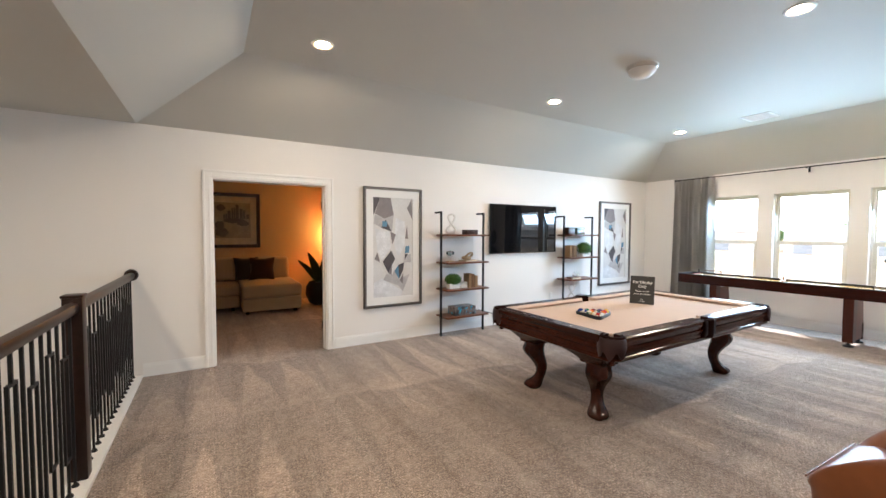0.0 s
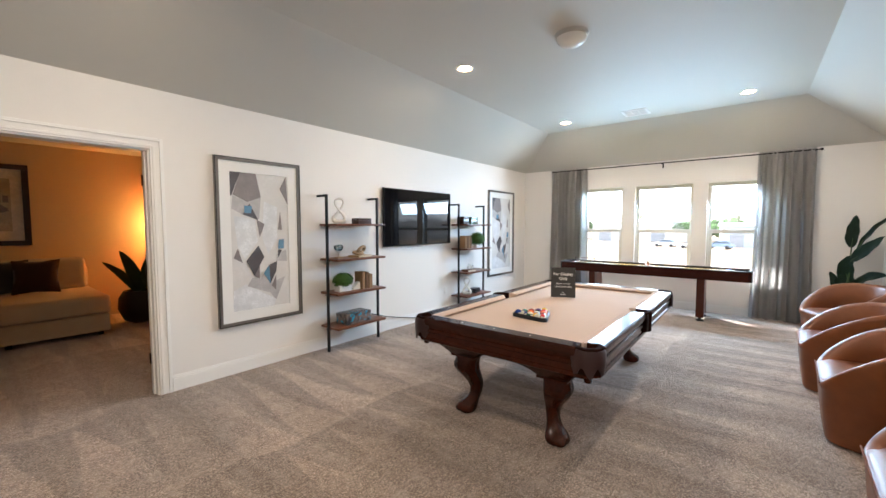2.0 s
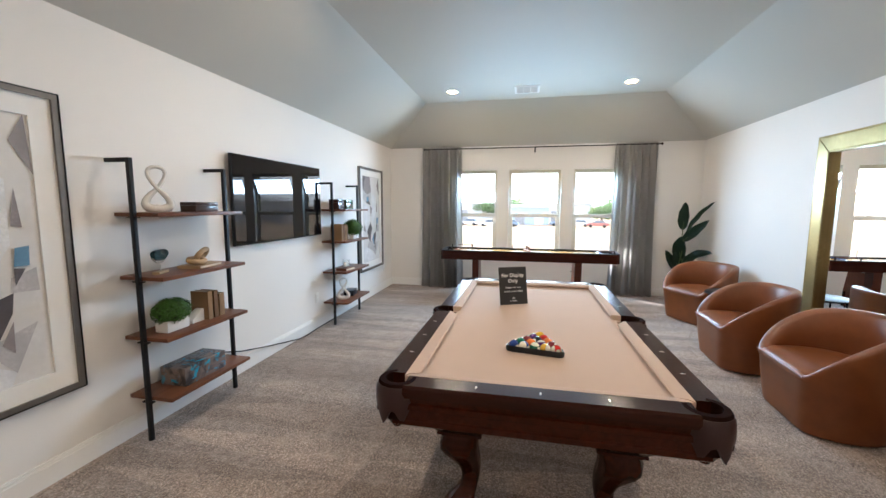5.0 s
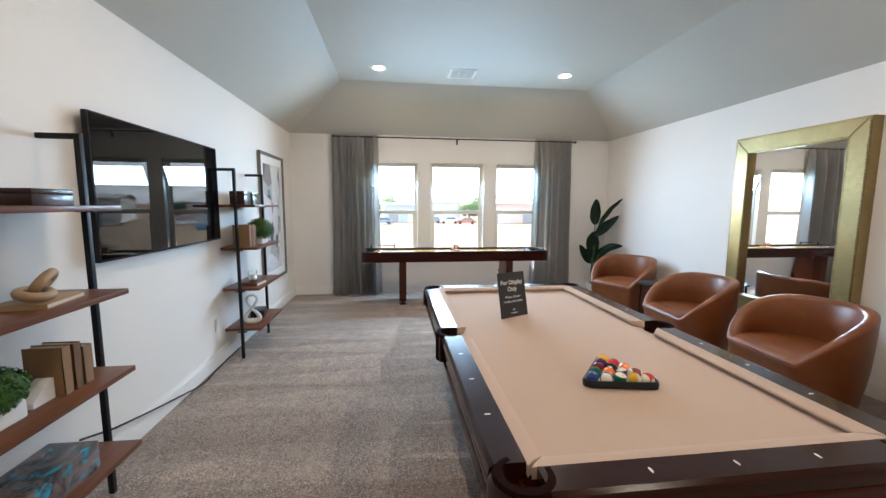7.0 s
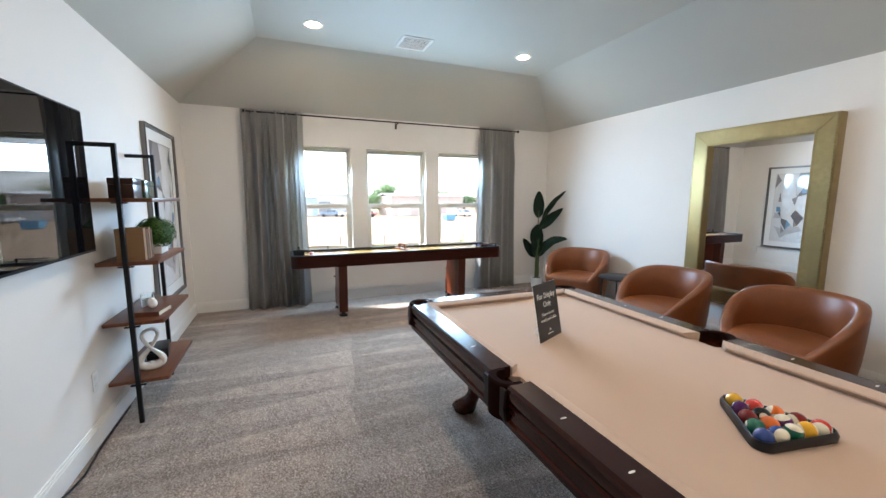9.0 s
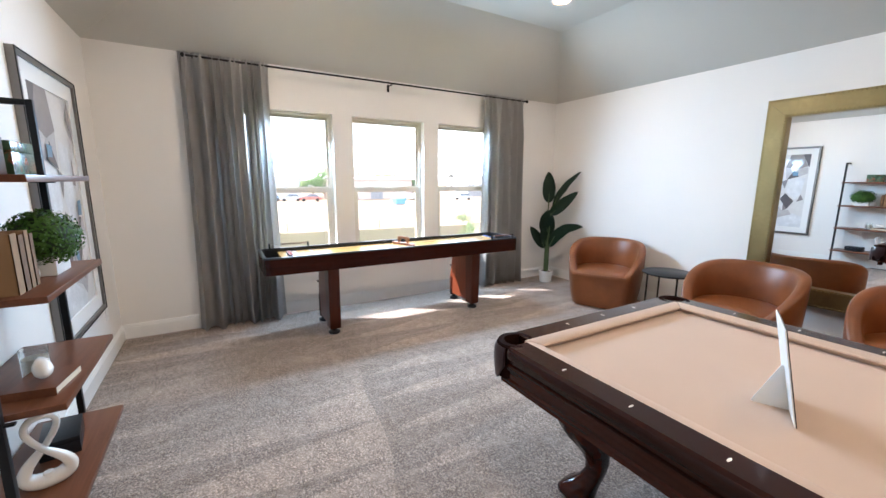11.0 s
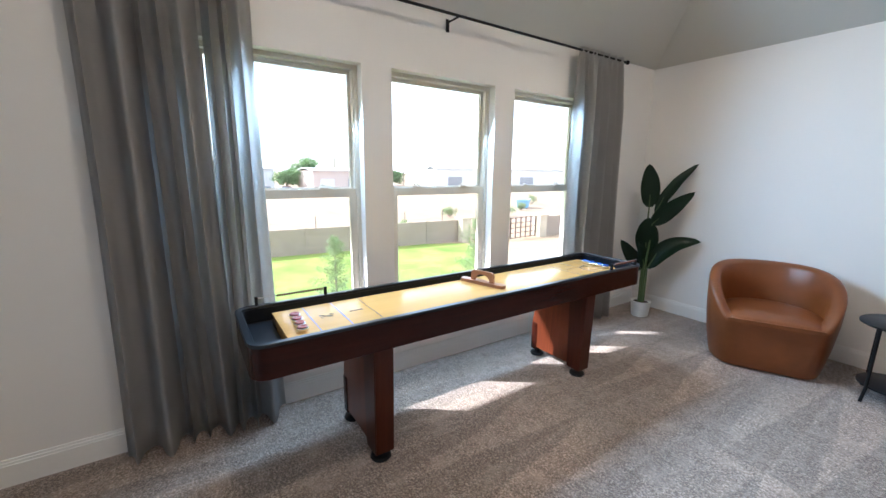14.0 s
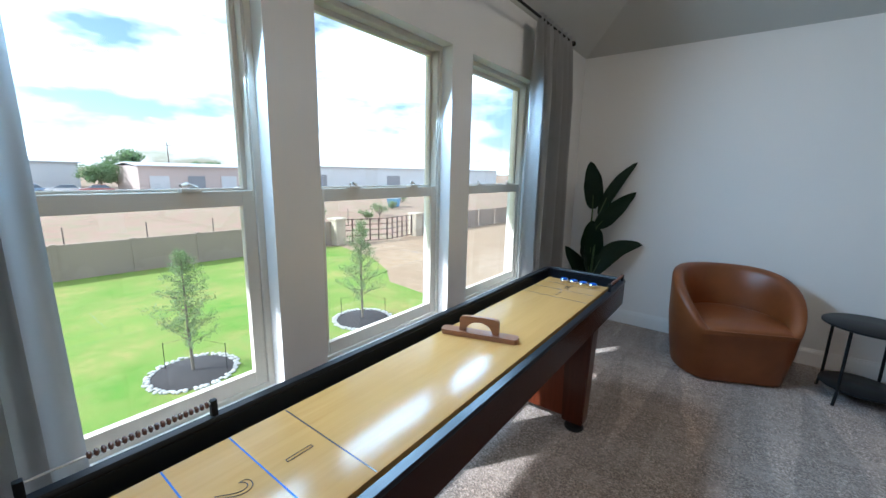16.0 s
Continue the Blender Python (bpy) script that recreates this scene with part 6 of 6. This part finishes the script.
for a, b, bow in ((g0, g0.lerp(g1, 0.5) + Vector((-0.7, 0, 0)), 0), (g1, g0.lerp(g1, 0.5) + Vector((-0.7, 0, 0)), 0)):
    n = 5
    for i in range(n + 1):
        q = a.lerp(b, i / n)
        part("upright", box(q.x - 0.03, q.x + 0.03, q.y - 0.03, q.y + 0.03, 0.08, 1.52), "gate_iron", gate)
    for z in (0.12, 0.46, 0.80, 1.14, 1.48):
        part("crossbar", tube([tuple(a + Vector((0, 0, z))), tuple(b + Vector((0, 0, z)))], 0.024, 6), "gate_iron", gate)
for i in range(14):
    y = 24 - i * 3.4
    tagged(link("wire_fence_post", lathe([(0.035, G), (0.035, G + 1.35), (0.01, G + 1.38)], 33 + 0.05 * y, y, 6), "pole_wood"), "thin weathered post of a wire fence", "fence post", "wire fence posts")


def crown_leaves(bm, centre, rad, n, size, rnd):
    c0 = Vector(centre)
    for _ in range(n):
        d = Vector((rnd.gauss(0, 1), rnd.gauss(0, 1), rnd.gauss(0, 1))).normalized()
        p = c0 + Vector((d.x * rad[0], d.y * rad[1], d.z * rad[2])) * rnd.uniform(0.35, 1.0)
        u = Vector((rnd.gauss(0, 1), rnd.gauss(0, 1), rnd.gauss(0, 1))).normalized()
        w = u.cross(Vector((rnd.gauss(0, 1), rnd.gauss(0, 1), rnd.gauss(0, 1)))).normalized()
        s = size * rnd.uniform(0.6, 1.3)
        bm.faces.new([bm.verts.new(p + q) for q in (-u * s, w * s * 0.5, u * s, -w * s * 0.5)])


def young_tree(x, y, height, seed):
    rnd = random.Random(seed)
    t = thing("young_tree", "young staked tree with thin grey-green crown in a mulch ring", "tree", (x, y, G + 0.05))
    part("trunk", tube([(0, 0, 0), (0.02, 0.01, height * 0.4), (-0.02, 0.02, height * 0.75), (0.0, 0.0, height * 0.98)], [0.035, 0.028, 0.016, 0.005], 8), "bark", t)
    bm = bmesh.new()
    lv_ = bmesh.new()
    for i in range(46):
        f = i / 46
        z = height * (0.20 + 0.76 * f)
        a = i * 2.4 + rnd.uniform(-0.4, 0.4)
        ln = height * (0.25 * (1.0 - f) ** 0.75 + 0.03) * rnd.uniform(0.45, 1.15)
        p1 = Vector((ln * math.cos(a), ln * math.sin(a), z + ln * rnd.uniform(0.25, 0.9)))
        add_tube(bm, [(0, 0, z), tuple(p1 * 0.5 + Vector((0, 0, z * 0.5 - 0.02))), tuple(p1)], [0.009, 0.006, 0.002], 5)
        for k in range(5):
            q = Vector((0, 0, z)).lerp(p1, 0.3 + 0.17 * k)
            crown_leaves(lv_, q, (0.10, 0.10, 0.13), 30, 0.021, rnd)
    part("branches", bm, "bark", t)
    tagged(part("crown", lv_, "tree_leaf", t, "sparse grey-green leaves"), kind="stuff")
    for sx, sy in ((0.55, 0.35), (-0.45, -0.5)):
        part("stake", tube([(sx, sy, 0), (sx, sy, 0.62)], 0.008, 6), "black_metal", t)
        part("stake_tie", tube([(sx, sy, 0.58), (0, 0, 0.8)], 0.003, 4), "black_metal", t)
    bed = thing("mulch_bed", "round dark mulch bed edged with pale stones", "flower bed", (x, y, G + 0.031))
    bm = bmesh.new()
    add_lathe(bm, [(0.80, 0.0), (0.72, 0.03), (0.3, 0.05), (0.05, 0.055)], 0, 0, 30)
    part("mulch", smooth(bm), "mulch", bed)
    for i in range(90):
        a = 2 * math.pi * i / 45 + rnd.uniform(-0.05, 0.05)
        r = 0.80 + 0.06 * (i // 45) + rnd.uniform(-0.02, 0.02)
        if i == 0 or i % 6 == 0:
            sb = bmesh.new()
            bmesh.ops.create_icosphere(sb, subdivisions=1, radius=0.05)
            for v in sb.verts:
                v.co = Vector((v.co.x * rnd.uniform(0.9, 1.4), v.co.y * rnd.uniform(0.8, 1.1), v.co.z * 0.6))
            st = part("stone", sb, "stone_pale", bed)
            me_ = st.data
        else:
            st = new("stone", me_)
            st.parent = bed
        st.matrix_local = pose(r * math.cos(a), r * math.sin(a), 0.022, 0, 0, rnd.uniform(0, 360))


young_tree(15.6, 1.0, 2.75, 11)
young_tree(15.2, -3.45, 3.0, 12)


def far_tree(x, y, h, w, seed):
    rnd = random.Random(seed)
    t = thing("broad_tree", "broad dark green tree far beyond the field", "tree", (x, y, G), 0, "far trees")
    part("trunk", tube([(0, 0, 0), (0.1, 0, h * 0.3), (0, 0.1, h * 0.6)], [w * 0.06, w * 0.045, w * 0.02], 8), "bark", t)
    bm = bmesh.new()
    for i in range(16):
        a = rnd.uniform(0, 6.28)
        r = w * 0.34 * math.sqrt(rnd.random())
        z = h * rnd.uniform(0.42, 0.82)
        add_tube(bm, [(0, 0, h * 0.35), (r * math.cos(a), r * math.sin(a), z)], [w * 0.02, w * 0.006], 4)
    part("limbs", bm, "bark", t)
    bm = bmesh.new()
    for i in range(22):
        a = rnd.uniform(0, 6.28)
        r = w * 0.36 * math.sqrt(rnd.random())
        z = h * rnd.uniform(0.40, 0.84) - 0.12 * r
        s = w * rnd.uniform(0.12, 0.2)
        crown_leaves(bm, (r * math.cos(a), r * math.sin(a), z), (s, s, s * 0.75), 170, w * 0.03, rnd)
    tagged(part("crown", bm, "far_leaf", t, "dense dark green foliage"), kind="stuff")


for i, (x, y, h, w) in enumerate(((104, -21, 8.2, 10), (100, -15.5, 5.4, 7), (122, -42, 6.6, 9), (130, 6, 7, 14), (118, 14, 6, 10), (128, 30, 8, 12), (112, -68, 6, 9), (126, -54, 5.5, 10), (135, 48, 7, 12))):
    far_tree(x, y, h, w, 30 + i)
# scrub beyond the wall
rnd = random.Random(9)
for i, (x, y, r) in enumerate(((31, -9.2, 0.9), (38, -18, 1.0), (36, -24, 1.2), (40, -30, 1.0), (46, -38, 1.3), (34, -20.5, 0.8))):
    b_ = thing("wild_shrub", "low wild shrub on the dry field", "shrub", (x, y, G), 0, "wild shrubs")
    bm = bmesh.new()
    for k in range(7):
        add_tube(bm, [(0, 0, 0), (r * 0.6 * math.cos(k), r * 0.6 * math.sin(k), r * 0.8)], [0.03, 0.01], 5)
    part("stems", bm, "bark", b_)
    bm = bmesh.new()
    for k in range(9):
        crown_leaves(bm, (r * rnd.uniform(-0.6, 0.6), r * rnd.uniform(-0.6, 0.6), r * rnd.uniform(0.35, 0.9)), (r * 0.4, r * 0.4, r * 0.35), 90, 0.07, rnd)
    tagged(part("foliage", bm, "tree_leaf", b_, "pale green foliage"), kind="stuff")


def shed(x, y, w, d, h, rise, rz, mat, label, doors=3):
    """A metal shed: w along its front, d deep, front towards local -x."""
    s = thing("metal_building", label, "building", (x, y, G), rz, "far buildings")
    part("wall", box(0, d, -w / 2, w / 2, -0.2, h), mat, s)
    bm = bmesh.new()
    prof = [(-0.5, h - 0.05), (d / 2, h + rise), (d + 0.5, h - 0.05), (d + 0.5, h + 0.12), (d / 2, h + rise + 0.17), (-0.5, h + 0.12)]
    add_loft(bm, [[(px_, -w / 2 - 0.4, pz) for px_, pz in prof], [(px_, w / 2 + 0.4, pz) for px_, pz in prof]])
    part("roof", bm, "roof_pale", s)
    for i in range(doors):
        yy = -w / 2 + w * (i + 0.5) / doors
        dw = min(4.0, w / doors * 0.5)
        dr = part("door", box(-0.06, 0.02, yy - dw / 2, yy + dw / 2, 0, h * 0.62), "dark_opening" if i % 2 else "roof_pale", s)
        part("door_frame", boxes([(-0.1, 0.0, yy - dw / 2 - 0.15, yy - dw / 2, 0, h * 0.62 + 0.15), (-0.1, 0.0, yy + dw / 2, yy + dw / 2 + 0.15, 0, h * 0.62 + 0.15), (-0.1, 0.0, yy - dw / 2, yy + dw / 2, h * 0.62, h * 0.62 + 0.15)]), mat, dr)


shed(92, -28.5, 19, 10, 4.6, 0.5, 4, "metal_pink", "low pale pink block building beyond the field", 3)
shed(84, -82, 62, 22, 5.4, 1.0, -24, "metal_white", "long white metal warehouse beyond the field", 6)
shed(112, -9, 12, 14, 5.0, 0.9, 0, "metal_white", "white metal shed with a blue-grey neighbour", 2)
shed(96, 1.5, 9, 10, 4.2, 0.5, 6, "metal_blue", "blue-grey metal shed beyond the field", 2)
shed(115, 24, 26, 16, 5.2, 0.9, 8, "metal_white", "white metal workshop beyond the field", 4)
shed(128, -40, 18, 12, 4.5, 0.6, 0, "metal_blue", "blue-grey metal shed beyond the field", 3)
shed(118, 56, 30, 16, 5.0, 0.9, 14, "metal_pink", "pale block building beyond the field", 4)


def car(x, y, rz, mat, label):
    c0 = thing("parked_car", label, "car", (x, y, G), rz, "parked cars")
    bm = bmesh.new()
    prof = [(-2.2, 0.35), (-2.2, 0.75), (-1.9, 0.92), (-1.0, 0.98), (1.3, 0.98), (2.1, 0.86), (2.25, 0.6), (2.2, 0.35)]
    add_loft(bm, [[(px_, sy, pz) for px_, pz in prof] for sy in (-0.88, 0.88)])
    bmesh.ops.bevel(bm, geom=list(bm.edges), offset=0.07, segments=2, affect="EDGES")
    part("body", smooth(bm), mat, c0)
    bm = bmesh.new()
    prof = [(-1.7, 0.95), (-1.15, 1.45), (0.35, 1.48), (1.15, 0.97)]
    add_loft(bm, [[(px_, sy * (0.8 if pz < 1.2 else 0.66), pz) for px_, pz in prof] for sy in (-1, 1)])
    cab = part("cabin", bm, "car_glass", c0)
    part("roof", box(-1.1, 0.3, -0.66, 0.66, 1.46, 1.51, 0.02), mat, cab)
    for sx in (-1.35, 1.35):
        for sy in (-0.85, 0.85):
            wbm = bmesh.new()
            add_lathe(wbm, [(0.2, -0.1), (0.33, -0.1), (0.33, 0.1), (0.2, 0.1)], 0, 0, 14)
            wl = part("wheel", wbm, "rubber", c0)
            wl.matrix_local = pose(sx, sy, 0.33, 90, 0, 0)


for x, y, rz, mt, nm in ((88, -12.5, 80, "car_red", "red"), (90, -9.0, 80, "car_white", "white"), (92, -5.2, 85, "car_blue", "blue"), (86, 10, 80, "car_white", "white"), (90, 15, 75, "car_white", "white"), (84, -34, 20, "car_white", "white"), (88, 6, 80, "car_blue", "blue"), (80, -45, 60, "car_white", "white")):
    car(x, y, rz, mt, "%s car parked beyond the field" % nm)
M["container_blue"] = plain("pale_blue_skip_paint", (0.16, 0.36, 0.55), 0.6, vary=0.12, blotch=0.6)
for x, y, rz_ in ((42.2, -32.5, 35), (71.0, -25.0, 15)):
    cb = thing("waste_skip", "pale blue open-topped waste skip on the field", "skip", (x, y, G), rz_, "waste skips")
    bm = bmesh.new()
    ro_ = [[(sx * a, sy * b, z) for sx, sy in ((-1, -1), (1, -1), (1, 1), (-1, 1))] for a, b, z in ((0.55, 0.95, 0.06), (0.72, 1.25, 1.15), (0.66, 1.19, 1.15), (0.50, 0.90, 0.12))]
    add_loft(bm, ro_)
    part("body", bm, "container_blue", cb)
    part("rim", boxes([(-0.76, 0.76, -1.29, -1.19, 1.10, 1.18), (-0.76, 0.76, 1.19, 1.29, 1.10, 1.18), (-0.76, -0.66, -1.19, 1.19, 1.10, 1.18), (0.66, 0.76, -1.19, 1.19, 1.10, 1.18)]), "metal_white", cb)
    part("skid", boxes([(-0.45, -0.35, -0.9, 0.9, 0.0, 0.08), (0.35, 0.45, -0.9, 0.9, 0.0, 0.08)]), "pole_wood", cb)
for x, y, h in ((110, -30, 10), (105, -48, 9), (100, -75, 9.5), (96, -110, 10), (116, 4, 10), (120, 38, 10)):
    p = thing("utility_pole", "weathered wooden utility pole with a crossarm", "utility pole", (x, y, G), 0, "utility poles")
    part("pole", tube([(0, 0, 0), (0, 0, h)], [0.16, 0.10], 8), "pole_wood", p)
    part("crossarm", box(-0.06, 0.06, -1.2, 1.2, h - 0.9, h - 0.75), "pole_wood", p)
